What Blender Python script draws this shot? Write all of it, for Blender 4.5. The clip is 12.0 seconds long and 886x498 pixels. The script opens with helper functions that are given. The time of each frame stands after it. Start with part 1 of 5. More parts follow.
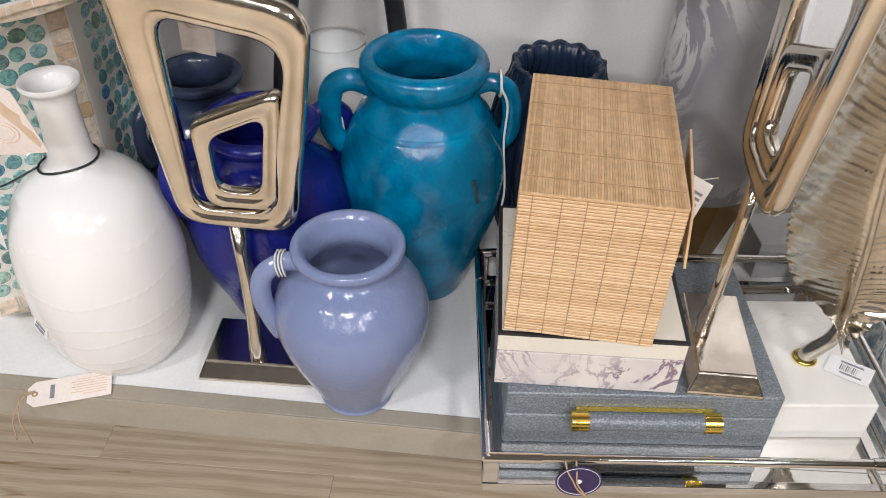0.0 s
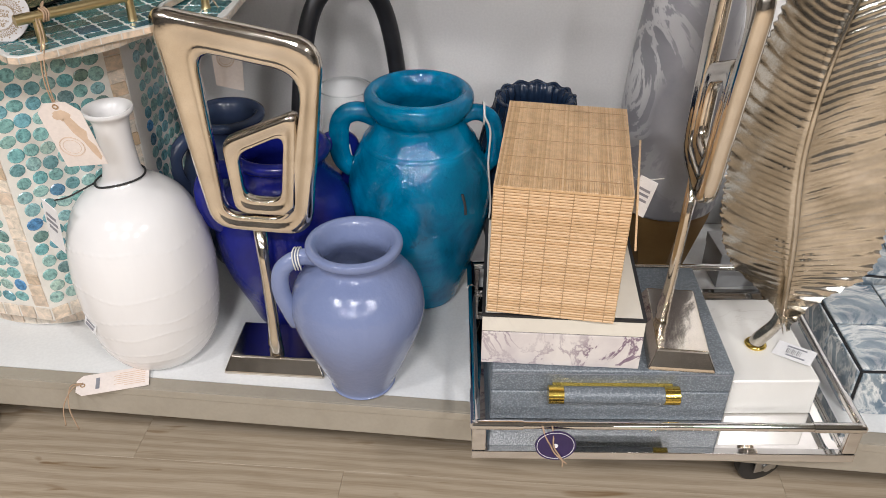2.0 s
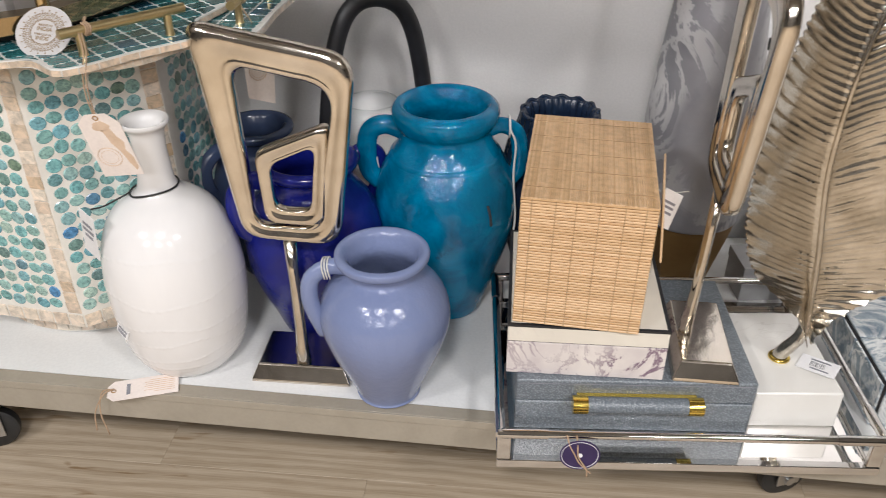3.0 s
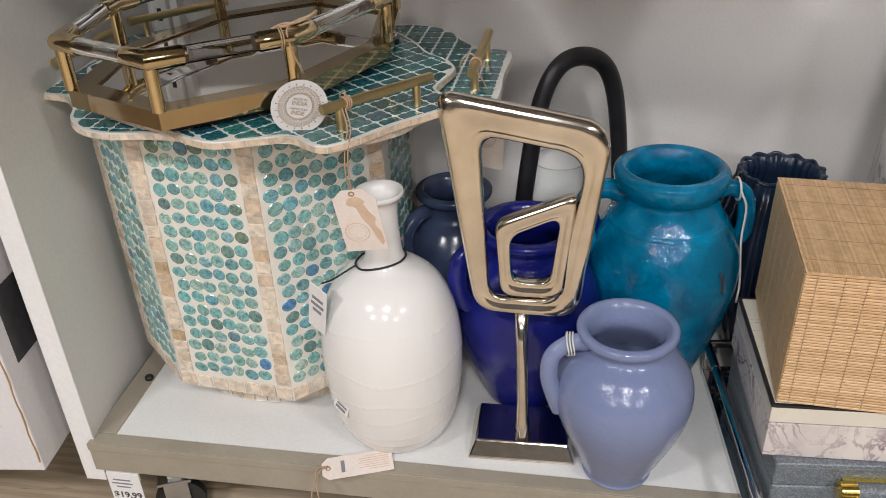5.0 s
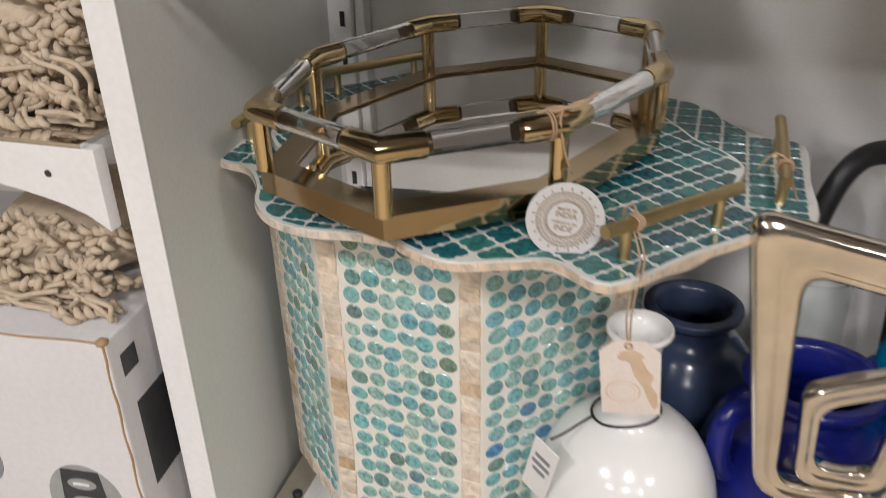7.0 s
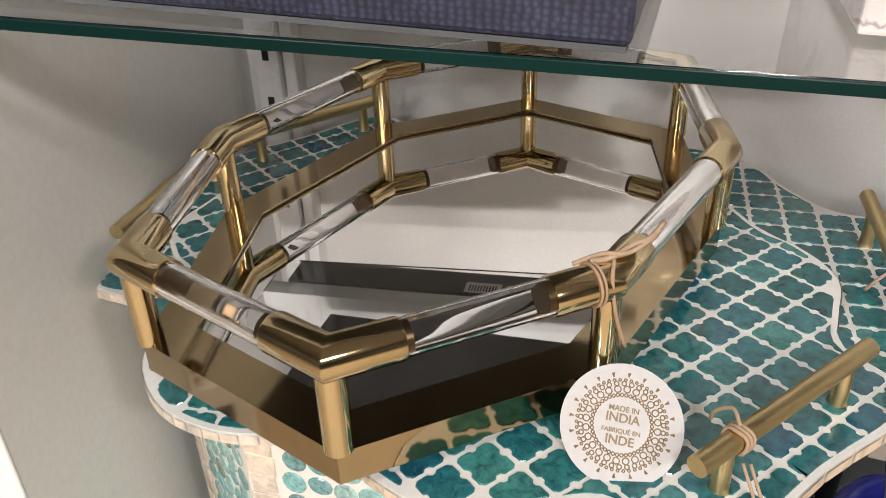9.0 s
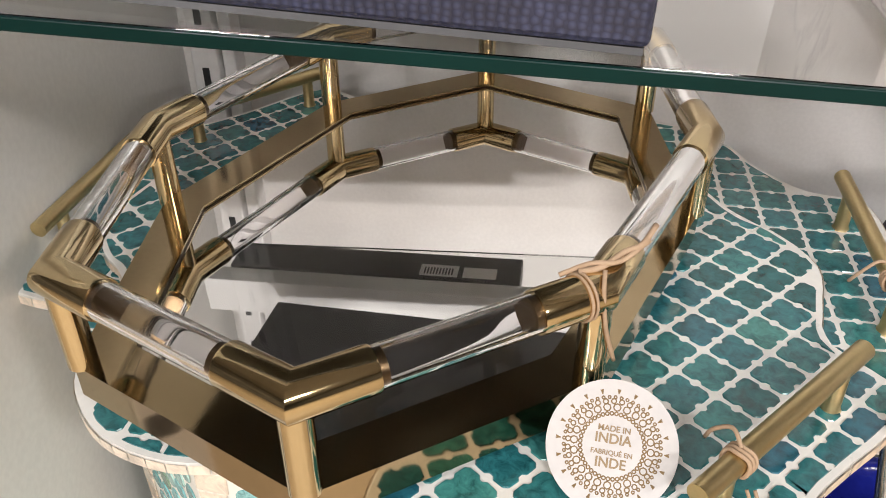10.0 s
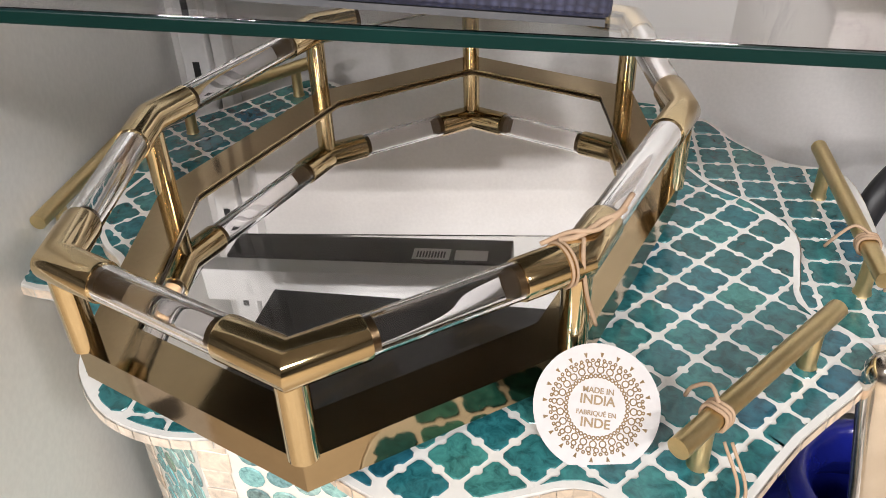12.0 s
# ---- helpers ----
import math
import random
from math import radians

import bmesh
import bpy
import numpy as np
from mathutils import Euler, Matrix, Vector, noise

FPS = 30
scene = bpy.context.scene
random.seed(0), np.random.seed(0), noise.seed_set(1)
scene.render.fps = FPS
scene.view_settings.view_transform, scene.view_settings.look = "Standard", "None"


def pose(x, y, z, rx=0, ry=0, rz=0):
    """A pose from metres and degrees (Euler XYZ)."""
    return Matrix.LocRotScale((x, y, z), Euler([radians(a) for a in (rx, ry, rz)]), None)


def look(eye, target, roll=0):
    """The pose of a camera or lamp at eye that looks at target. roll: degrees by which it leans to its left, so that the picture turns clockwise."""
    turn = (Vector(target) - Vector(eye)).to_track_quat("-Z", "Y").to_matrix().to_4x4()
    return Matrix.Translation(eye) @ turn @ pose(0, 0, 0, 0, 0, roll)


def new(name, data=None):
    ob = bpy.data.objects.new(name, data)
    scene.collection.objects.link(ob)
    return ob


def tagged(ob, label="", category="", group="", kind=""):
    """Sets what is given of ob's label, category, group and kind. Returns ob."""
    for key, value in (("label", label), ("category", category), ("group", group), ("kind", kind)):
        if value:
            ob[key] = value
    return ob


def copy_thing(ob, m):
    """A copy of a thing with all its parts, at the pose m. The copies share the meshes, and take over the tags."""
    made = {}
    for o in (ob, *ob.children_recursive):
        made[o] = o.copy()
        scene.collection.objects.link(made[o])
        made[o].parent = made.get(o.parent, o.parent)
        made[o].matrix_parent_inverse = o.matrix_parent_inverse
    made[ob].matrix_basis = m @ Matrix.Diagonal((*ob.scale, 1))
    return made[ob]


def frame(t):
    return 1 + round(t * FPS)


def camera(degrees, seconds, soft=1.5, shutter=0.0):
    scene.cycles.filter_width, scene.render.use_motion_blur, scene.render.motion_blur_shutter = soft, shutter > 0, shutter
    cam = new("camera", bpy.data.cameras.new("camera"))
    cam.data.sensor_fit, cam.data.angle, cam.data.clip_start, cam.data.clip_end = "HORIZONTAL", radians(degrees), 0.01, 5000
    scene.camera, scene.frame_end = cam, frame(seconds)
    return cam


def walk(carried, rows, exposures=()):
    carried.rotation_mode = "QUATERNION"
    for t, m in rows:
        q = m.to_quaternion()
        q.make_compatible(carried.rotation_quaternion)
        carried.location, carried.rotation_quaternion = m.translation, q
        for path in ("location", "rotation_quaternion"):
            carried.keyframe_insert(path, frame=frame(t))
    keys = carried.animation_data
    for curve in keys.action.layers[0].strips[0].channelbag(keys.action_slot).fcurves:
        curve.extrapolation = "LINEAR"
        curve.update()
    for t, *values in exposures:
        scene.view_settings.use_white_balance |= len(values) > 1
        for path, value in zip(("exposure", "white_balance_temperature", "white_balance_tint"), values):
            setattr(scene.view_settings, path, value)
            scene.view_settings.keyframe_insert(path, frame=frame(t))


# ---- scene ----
cam = camera(56.4, 12.0, soft=0.7, shutter=0.4)
PATH = [
    (0, (0.016, 0.04, 1.176), (-0.069, 1.579, -0.098), 1.7),
    (0.5, (0.039, -0.039, 1.185), (-0.059, 1.56, -0.012), 1.5),
    (1, (0.055, -0.108, 1.186), (-0.053, 1.509, 0.014), 1.1),
    (1.5, (0.061, -0.151, 1.189), (-0.053, 1.491, 0.052), 0.5),
    (2, (0.063, -0.17, 1.192), (-0.067, 1.485, 0.076), 0.1),
    (2.5, (0.061, -0.172, 1.202), (-0.082, 1.482, 0.087), -0.2),
    (3, (0.049, -0.19, 1.198), (-0.121, 1.48, 0.111), -0.2),
    (3.2, (0.025, -0.191, 1.196), (-0.167, 1.481, 0.117), 0.0),
    (4.8, (-0.23, -0.16, 1.222), (-0.487, 1.541, 0.202), -1.8),
    (5, (-0.235, -0.146, 1.219), (-0.525, 1.554, 0.207), -2.7),
    (5.5, (-0.302, -0.136, 1.214), (-0.593, 1.564, 0.201), -2.7),
    (6, (-0.35, -0.101, 1.204), (-0.657, 1.601, 0.2), -2.2),
    (6.5, (-0.406, -0.023, 1.188), (-0.796, 1.682, 0.216), -1.1),
    (7, (-0.48, 0.115, 1.195), (-0.999, 1.799, 0.249), -1.4),
    (7.5, (-0.511, 0.228, 1.212), (-1.067, 1.911, 0.286), -1.3),
    (7.7, (-0.522, 0.254, 1.202), (-1.082, 1.949, 0.298), -1.4),
    (9.3, (-0.605, 0.453, 1.198), (-0.938, 2.114, 0.135), -1.8),
    (9.5, (-0.613, 0.466, 1.197), (-0.913, 2.117, 0.108), -1.4),
    (10, (-0.622, 0.481, 1.199), (-0.851, 2.125, 0.083), -0.5),
    (10.5, (-0.622, 0.483, 1.2), (-0.831, 2.125, 0.079), -0.7),
    (11, (-0.616, 0.478, 1.202), (-0.835, 2.112, 0.071), -1.8),
    (11.5, (-0.613, 0.47, 1.202), (-0.838, 2.102, 0.068), -2.2),
    (12, (-0.613, 0.46, 1.201), (-0.834, 2.094, 0.07), -2.2),
]
walk(cam, [(t, look(eye, target, roll)) for t, eye, target, roll in PATH],
     [(0, -0.36, 6250, 10), (3.2, -0.40, 6320, 10), (5, -0.62, 6430, 10), (6.5, -0.69, 6430, 10), (7.5, -0.55, 6470, 9), (9.3, 0.02, 6600, 10), (12, 0.18, 6400, 11)])

# ---------------------------------------------------------------- light
world = bpy.data.worlds.new("world")
scene.world = world
world.use_nodes = True
world.node_tree.nodes["Background"].inputs[0].default_value = (0.9, 0.95, 1.0, 1)
world.node_tree.nodes["Background"].inputs[1].default_value = 0.0
scene.view_settings.exposure = 0.0
LAMP_WATTS = 76.0
LAMPS = [(x, y) for y in (-1.5, -3.6) for x in (-1.9, -0.1, 1.7)]
CEILING = 2.9

# ---------------------------------------------------------------- helpers of this scene
def part(name, bm, material, parent=None, label="", smooth=False, loc=None):
    me = bpy.data.meshes.new(name)
    bm.normal_update()
    bm.to_mesh(me)
    bm.free()
    for m in (material if isinstance(material, (list, tuple)) else [material]):
        me.materials.append(m)
    if smooth:
        for p in me.polygons:
            p.use_smooth = True
        if smooth is not True:
            me.set_sharp_from_angle(angle=radians(smooth))
    ob = new(name, me)
    if parent is not None:
        ob.parent = parent
    if loc is not None:
        ob.location = loc
    if label:
        ob["label"] = label
    return ob


def piece(name, me, parent, m):
    ob = new(name, me)
    ob.parent = parent
    ob.matrix_basis = m
    return ob


def thing(name, loc=(0, 0, 0), rz=0.0, label="", category="", group="", kind=""):
    ob = new(name)
    ob.matrix_basis = pose(*loc, 0, 0, rz)
    return tagged(ob, label, category, group, kind)


def mesh_of(bm, name, material):
    me = bpy.data.meshes.new(name)
    bm.normal_update()
    bm.to_mesh(me)
    bm.free()
    me.materials.append(material)
    return me


def box(x0, y0, z0, x1, y1, z1, bevel=0.0, segs=2, bm=None):
    own = bm is None
    b = bmesh.new()
    v = [b.verts.new(c) for c in ((x0, y0, z0), (x1, y0, z0), (x1, y1, z0), (x0, y1, z0), (x0, y0, z1), (x1, y0, z1), (x1, y1, z1), (x0, y1, z1))]
    for f in ((3, 2, 1, 0), (4, 5, 6, 7), (0, 1, 5, 4), (1, 2, 6, 5), (2, 3, 7, 6), (3, 0, 4, 7)):
        b.faces.new([v[i] for i in f])
    if bevel:
        bmesh.ops.bevel(b, geom=b.edges[:], offset=bevel, segments=segs, profile=0.5, affect="EDGES")
    if own:
        return b
    join(bm, b)
    return bm


def join(bm, other, m=None):
    other.verts.ensure_lookup_table()
    vs = [bm.verts.new(m @ v.co if m else v.co) for v in other.verts]
    index = {v: vs[i] for i, v in enumerate(other.verts)}
    for f in other.faces:
        nf = bm.faces.new([index[v] for v in f.verts])
        nf.material_index = f.material_index
        nf.smooth = f.smooth
    other.free()
    return bm


def lathe(profile, segs=64, rib=None, wobble=0.0, cap=True, seed=0.0):
    """profile: (radius, z) from the outside bottom up, over the lip and down inside."""
    bm = bmesh.new()
    rings = []
    for r, z in profile:
        ring = []
        for i in range(segs):
            a = 2 * math.pi * i / segs
            k = 1.0 + (rib(a, z) if rib else 0.0)
            if wobble:
                k += wobble * noise.noise((math.cos(a) * 1.5 + seed, math.sin(a) * 1.5, z * 14))
            ring.append(bm.verts.new((r * k * math.cos(a), r * k * math.sin(a), z)))
        rings.append(ring)
    for a, b in zip(rings, rings[1:]):
        for i in range(segs):
            j = (i + 1) % segs
            bm.faces.new((a[i], a[j], b[j], b[i]))
    if cap:
        bm.faces.new(rings[0][::-1])
        bm.faces.new(rings[-1])
    return bm


def spline(points, n):
    """Catmull-Rom through points, n steps a span."""
    pts = [Vector(p) for p in points]
    ext = [pts[0] * 2 - pts[1]] + pts + [pts[-1] * 2 - pts[-2]]
    out = []
    for i in range(1, len(ext) - 2):
        p0, p1, p2, p3 = ext[i - 1:i + 3]
        for k in range(n):
            t = k / n
            out.append(0.5 * (2 * p1 + (p2 - p0) * t + (2 * p0 - 5 * p1 + 4 * p2 - p3) * t * t + (3 * p1 - p0 - 3 * p2 + p3) * t ** 3))
    out.append(pts[-1])
    return out


def smooth_profile(points, n=5):
    return [(max(p.x, 0.0005), p.y) for p in spline([(r, z, 0) for r, z in points], n)]


def tube(points, radius, segs=12, closed=False, flat=1.0, caps=True, bm=None):
    """A round (or flattened) tube along points; radius a number or a list."""
    bm = bm or bmesh.new()
    pts = [Vector(p) for p in points]
    n = len(pts)
    rings = []
    ref = None
    for i, p in enumerate(pts):
        if closed:
            d = pts[(i + 1) % n] - pts[i - 1]
        else:
            d = pts[min(i + 1, n - 1)] - pts[max(i - 1, 0)]
        d.normalize()
        if ref is None:
            ref = Vector((0, 0, 1)) if abs(d.z) < 0.9 else Vector((0, 1, 0))
        side = d.cross(ref)
        if side.length < 1e-4:
            side = d.cross(Vector((1, 0.2, 0)))
        side.normalize()
        up = side.cross(d).normalized()
        ref = up
        r = radius[i] if isinstance(radius, (list, tuple)) else radius
        rings.append([bm.verts.new(p + side * (r * math.cos(2 * math.pi * k / segs)) + up * (r * flat * math.sin(2 * math.pi * k / segs))) for k in range(segs)])
    pairs = list(zip(rings, rings[1:]))
    if closed:
        pairs.append((rings[-1], rings[0]))
    for a, b in pairs:
        for k in range(segs):
            j = (k + 1) % segs
            bm.faces.new((a[k], a[j], b[j], b[k]))
    if caps and not closed:
        bm.faces.new(rings[0][::-1])
        bm.faces.new(rings[-1])
    return bm


def prism(outline, z0, z1, bevel=0.0, segs=2):
    """A flat plate with the outline (x, y), counter-clockwise."""
    bm = bmesh.new()
    lo = [bm.verts.new((x, y, z0)) for x, y in outline]
    hi = [bm.verts.new((x, y, z1)) for x, y in outline]
    bm.faces.new(lo[::-1])
    bm.faces.new(hi)
    n = len(lo)
    for i in range(n):
        j = (i + 1) % n
        bm.faces.new((lo[i], lo[j], hi[j], hi[i]))
    if bevel:
        edges = [e for e in bm.edges if abs(e.verts[0].co.z - e.verts[1].co.z) < 1e-6]
        bmesh.ops.bevel(bm, geom=edges, offset=bevel, segments=segs, profile=0.5, affect="EDGES")
    return bm


def text_mesh(body, size, material, parent, m, name="lettering"):
    cu = bpy.data.curves.new(name, "FONT")
    cu.body, cu.size, cu.align_x, cu.align_y, cu.extrude, cu.offset = body, size, "CENTER", "CENTER", 0.0001, size * 0.022
    tmp = bpy.data.objects.new(name, cu)
    scene.collection.objects.link(tmp)
    bpy.context.view_layer.update()
    me = bpy.data.meshes.new_from_object(tmp.evaluated_get(bpy.context.evaluated_depsgraph_get()))
    bpy.data.objects.remove(tmp)
    me.materials.clear()
    me.materials.append(material)
    return piece(name, me, parent, m)


# ---------------------------------------------------------------- materials
def nodes_of(name):
    m = bpy.data.materials.new(name)
    m.use_nodes = True
    nt = m.node_tree
    return m, nt, nt.nodes["Principled BSDF"]


def link(nt, a, b):
    nt.links.new(a, b)


def add(nt, kind, **values):
    n = nt.nodes.new(kind)
    for k, v in values.items():
        n.inputs[k.replace("_", " ")].default_value = v
    return n


def ramp(nt, fac, stops):
    r = nt.nodes.new("ShaderNodeValToRGB")
    els = r.color_ramp.elements
    while len(els) < len(stops):
        els.new(0.5)
    for e, (p, c) in zip(els, stops):
        e.position, e.color = p, (*c, 1)
    link(nt, fac, r.inputs[0])
    return r.outputs[0]


def coords(nt, scale=(1, 1, 1), rot=(0, 0, 0)):
    c = nt.nodes.new("ShaderNodeTexCoord")
    mp = nt.nodes.new("ShaderNodeMapping")
    mp.inputs["Scale"].default_value = scale
    mp.inputs["Rotation"].default_value = rot
    link(nt, c.outputs["Object"], mp.inputs[0])
    return mp.outputs[0]


def noise_tex(nt, vec, scale, detail=4, rough=0.55, distort=0.0):
    n = add(nt, "ShaderNodeTexNoise", Scale=scale, Detail=detail, Roughness=rough, Distortion=distort)
    link(nt, vec, n.inputs["Vector"])
    return n.outputs[0]


def bump(nt, bsdf, height, strength, distance=0.001):
    b = add(nt, "ShaderNodeBump", Strength=strength, Distance=distance)
    link(nt, height, b.inputs["Height"])
    link(nt, b.outputs[0], bsdf.inputs["Normal"])
    return b


def mixed(nt, fac, a, b, mode="MIX"):
    m = nt.nodes.new("ShaderNodeMix")
    m.data_type, m.blend_type = "RGBA", mode
    for sock, v in ((m.inputs[0], fac), (m.inputs[6], a), (m.inputs[7], b)):
        if isinstance(v, (int, float)):
            sock.default_value = v
        elif isinstance(v, tuple):
            sock.default_value = (*v, 1)
        else:
            link(nt, v, sock)
    return m.outputs[2]


def surface(name, low, high, scale=8.0, rough=(0.4, 0.5), metal=0.0, grain=60.0, bumps=0.1, dist=0.001, coat=0.0, spec=0.5, stretch=(1, 1, 1), distort=0.0):
    """A surface whose colour, gloss and relief vary at two scales."""
    m, nt, b = nodes_of(name)
    v = coords(nt, stretch)
    n1 = noise_tex(nt, v, scale, 5, 0.6, distort)
    n2 = noise_tex(nt, v, grain, 3, 0.5)
    col = ramp(nt, n1, ((0.3, low), (0.7, high)))
    mid = tuple((p + q) / 2 for p, q in zip(low, high))
    col = mixed(nt, 0.15, col, ramp(nt, n2, ((0.35, tuple(c * 0.8 for c in mid)), (0.65, tuple(min(1, c * 1.15) for c in mid)))))
    link(nt, col, b.inputs["Base Color"])
    r = add(nt, "ShaderNodeMapRange", To_Min=rough[0], To_Max=rough[1])
    link(nt, n1, r.inputs["Value"])
    link(nt, r.outputs[0], b.inputs["Roughness"])
    b.inputs["Metallic"].default_value = metal
    b.inputs["Coat Weight"].default_value = coat
    b.inputs["Coat Roughness"].default_value = 0.08
    b.inputs["Specular IOR Level"].default_value = spec
    if bumps:
        bump(nt, b, mixed(nt, 0.5, n1, n2), bumps, dist)
    return m


def by_piece(name, stops, rough=0.3, scale=60.0, grainy=0.35, coat=0.3, island=False):
    """Alike pieces with a tone of their own each and clouds inside."""
    m, nt, b = nodes_of(name)
    if island:
        rnd = nt.nodes.new("ShaderNodeNewGeometry").outputs["Random Per Island"]
    else:
        rnd = nt.nodes.new("ShaderNodeObjectInfo").outputs["Random"]
    col = ramp(nt, rnd, stops)
    c = nt.nodes.new("ShaderNodeTexCoord")
    sep = add(nt, "ShaderNodeVectorMath")
    sep.operation = "SCALE"
    comb = nt.nodes.new("ShaderNodeCombineXYZ")
    mul = nt.nodes.new("ShaderNodeMath")
    mul.operation = "MULTIPLY"
    mul.inputs[1].default_value = 37.0
    link(nt, rnd, mul.inputs[0])
    link(nt, mul.outputs[0], comb.inputs[0])
    link(nt, mul.outputs[0], comb.inputs[2])
    ad = nt.nodes.new("ShaderNodeVectorMath")
    ad.operation = "ADD"
    link(nt, c.outputs["Object"], ad.inputs[0])
    link(nt, comb.outputs[0], ad.inputs[1])
    n = noise_tex(nt, ad.outputs[0], scale, 5, 0.65, 0.6)
    shade = ramp(nt, n, ((0.34, (0.32, 0.38, 0.40)), (0.5, (0.95, 1.0, 1.0)), (0.68, (1.6, 1.55, 1.5))))
    col = mixed(nt, grainy * 2, col, mixed(nt, 1.0, col, shade, "MULTIPLY"))
    link(nt, col, b.inputs["Base Color"])
    b.inputs["Roughness"].default_value = rough
    b.inputs["Coat Weight"].default_value = coat
    b.inputs["Coat Roughness"].default_value = 0.15
    bump(nt, b, n, 0.08, 0.0006)
    return m


def veined(name, base, cloud, vein, scale=9.0, width=0.03, rough=0.15, vein_scale=6.0, stretch=(1, 1, 1), coat=0.2, most=0.45, hard=0.0):
    """Polished stone: clouds and thin warped veins."""
    m, nt, b = nodes_of(name)
    v = coords(nt, stretch)
    clouds = ramp(nt, noise_tex(nt, v, scale, 6, 0.6, 0.4), ((0.3, cloud), (0.65, base)))
    n = noise_tex(nt, v, vein_scale, 6, 0.62, 1.6)
    ridge = nt.nodes.new("ShaderNodeMath")
    ridge.operation = "SUBTRACT"
    ridge.inputs[1].default_value = 0.5
    link(nt, n, ridge.inputs[0])
    ab = nt.nodes.new("ShaderNodeMath")
    ab.operation = "ABSOLUTE"
    link(nt, ridge.outputs[0], ab.inputs[0])
    mask = ramp(nt, ab.outputs[0], ((width * hard, (1, 1, 1)), (width, (0, 0, 0))))
    patch = ramp(nt, noise_tex(nt, v, vein_scale * 0.5, 2), ((most, (0, 0, 0)), (most + 0.15, (1, 1, 1))))
    mask = mixed(nt, 1.0, mask, patch, "MULTIPLY")
    link(nt, mixed(nt, mask, clouds, vein), b.inputs["Base Color"])
    b.inputs["Roughness"].default_value = rough
    b.inputs["Coat Weight"].default_value = coat
    bump(nt, b, n, 0.03, 0.0004)
    return m


def glaze(name, low, high, pool=None, scale=5.0, rough=(0.12, 0.25), relief=0.25, dist=0.002, grain=45.0):
    """Glazed pottery: clouded colour, darker pools, a slightly uneven wet gloss."""
    m, nt, b = nodes_of(name)
    v = coords(nt)
    n1 = noise_tex(nt, v, scale, 6, 0.65, 0.8)
    n2 = noise_tex(nt, v, grain, 3, 0.5)
    n3 = noise_tex(nt, v, 14.0, 3, 0.5)
    col = ramp(nt, n1, ((0.3, low), (0.7, high)))
    if pool:
        col = mixed(nt, ramp(nt, noise_tex(nt, v, 22.0, 6, 0.7, 0.3), ((0.62, (0, 0, 0)), (0.74, (1, 1, 1)))), col, pool)
    link(nt, col, b.inputs["Base Color"])
    r = add(nt, "ShaderNodeMapRange", To_Min=rough[0], To_Max=rough[1])
    link(nt, n2, r.inputs["Value"])
    link(nt, r.outputs[0], b.inputs["Roughness"])
    bump(nt, b, mixed(nt, 0.45, n3, n2), relief, dist)
    return m


M = {}
M["wall"] = surface("painted_wall", (0.68, 0.66, 0.645), (0.74, 0.72, 0.705), 1.5, (0.4, 0.55), grain=220, bumps=0.05, dist=0.0006)
M["panel"] = surface("white_panel", (0.69, 0.68, 0.655), (0.75, 0.74, 0.715), 2.0, (0.35, 0.5), grain=160, bumps=0.03, dist=0.0005)
M["white_edge"] = surface("white_lacquer", (0.76, 0.75, 0.75), (0.82, 0.81, 0.81), 6, (0.3, 0.45), grain=120, bumps=0.03)
# ceiling out of view, coloured dark to hold down the bounced light
M["ceiling"] = surface("dimmed_ceiling", (0.22, 0.215, 0.21), (0.27, 0.265, 0.26), 1.0, (0.7, 0.8), grain=80, bumps=0.05)
# unseen walls: mottled dark colour gives metal dark reflections and less fill light
M["far_wall"] = surface("dark_store_backdrop", (0.02, 0.02, 0.02), (0.22, 0.21, 0.20), 1.3, (0.6, 0.7), grain=30, bumps=0.05)
M["deck"] = surface("shelf_deck", (0.72, 0.72, 0.71), (0.78, 0.78, 0.77), 5, (0.3, 0.45), grain=200, bumps=0.06, dist=0.0006)
M["trim"] = surface("taupe_metal", (0.30, 0.265, 0.21), (0.36, 0.32, 0.26), 12, (0.28, 0.42), grain=150, bumps=0.05, dist=0.0004, spec=0.6)
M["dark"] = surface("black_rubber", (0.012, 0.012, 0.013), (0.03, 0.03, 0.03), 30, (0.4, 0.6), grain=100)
M["black"] = surface("black_paint", (0.012, 0.012, 0.014), (0.022, 0.022, 0.025), 20, (0.35, 0.5), grain=120, bumps=0.05)
M["steel"] = surface("zinc_steel", (0.45, 0.45, 0.45), (0.6, 0.6, 0.6), 20, (0.25, 0.4), metal=1.0, grain=100, bumps=0.03)
M["chrome"] = surface("chrome", (0.64, 0.625, 0.61), (0.70, 0.685, 0.67), 8, (0.04, 0.09), metal=1.0, grain=40, bumps=0.01, dist=0.0003)
M["brass"] = surface("polished_brass", (0.58, 0.455, 0.255), (0.69, 0.55, 0.335), 10, (0.06, 0.13), metal=1.0, grain=300, bumps=0.02, dist=0.0002)
M["brass_rim"] = surface("brass_rim", (0.38, 0.285, 0.16), (0.47, 0.36, 0.215), 10, (0.05, 0.12), metal=1.0, grain=250, bumps=0.01, dist=0.0002)
# collars are dark themselves; on the tray's inner wall this colour paints shade
M["brass_dark"] = surface("dark_brass", (0.09, 0.06, 0.035), (0.16, 0.11, 0.06), 30, (0.25, 0.4), metal=1.0, grain=120, bumps=0.02)
M["satin_brass"] = surface("satin_brass", (0.62, 0.49, 0.25), (0.70, 0.56, 0.31), 20, (0.3, 0.42), metal=1.0, grain=400, bumps=0.03, dist=0.0002, stretch=(1, 1, 1))
M["gold"] = surface("bright_gold", (0.80, 0.58, 0.12), (0.86, 0.65, 0.18), 15, (0.15, 0.22), metal=1.0, grain=100, bumps=0.01)
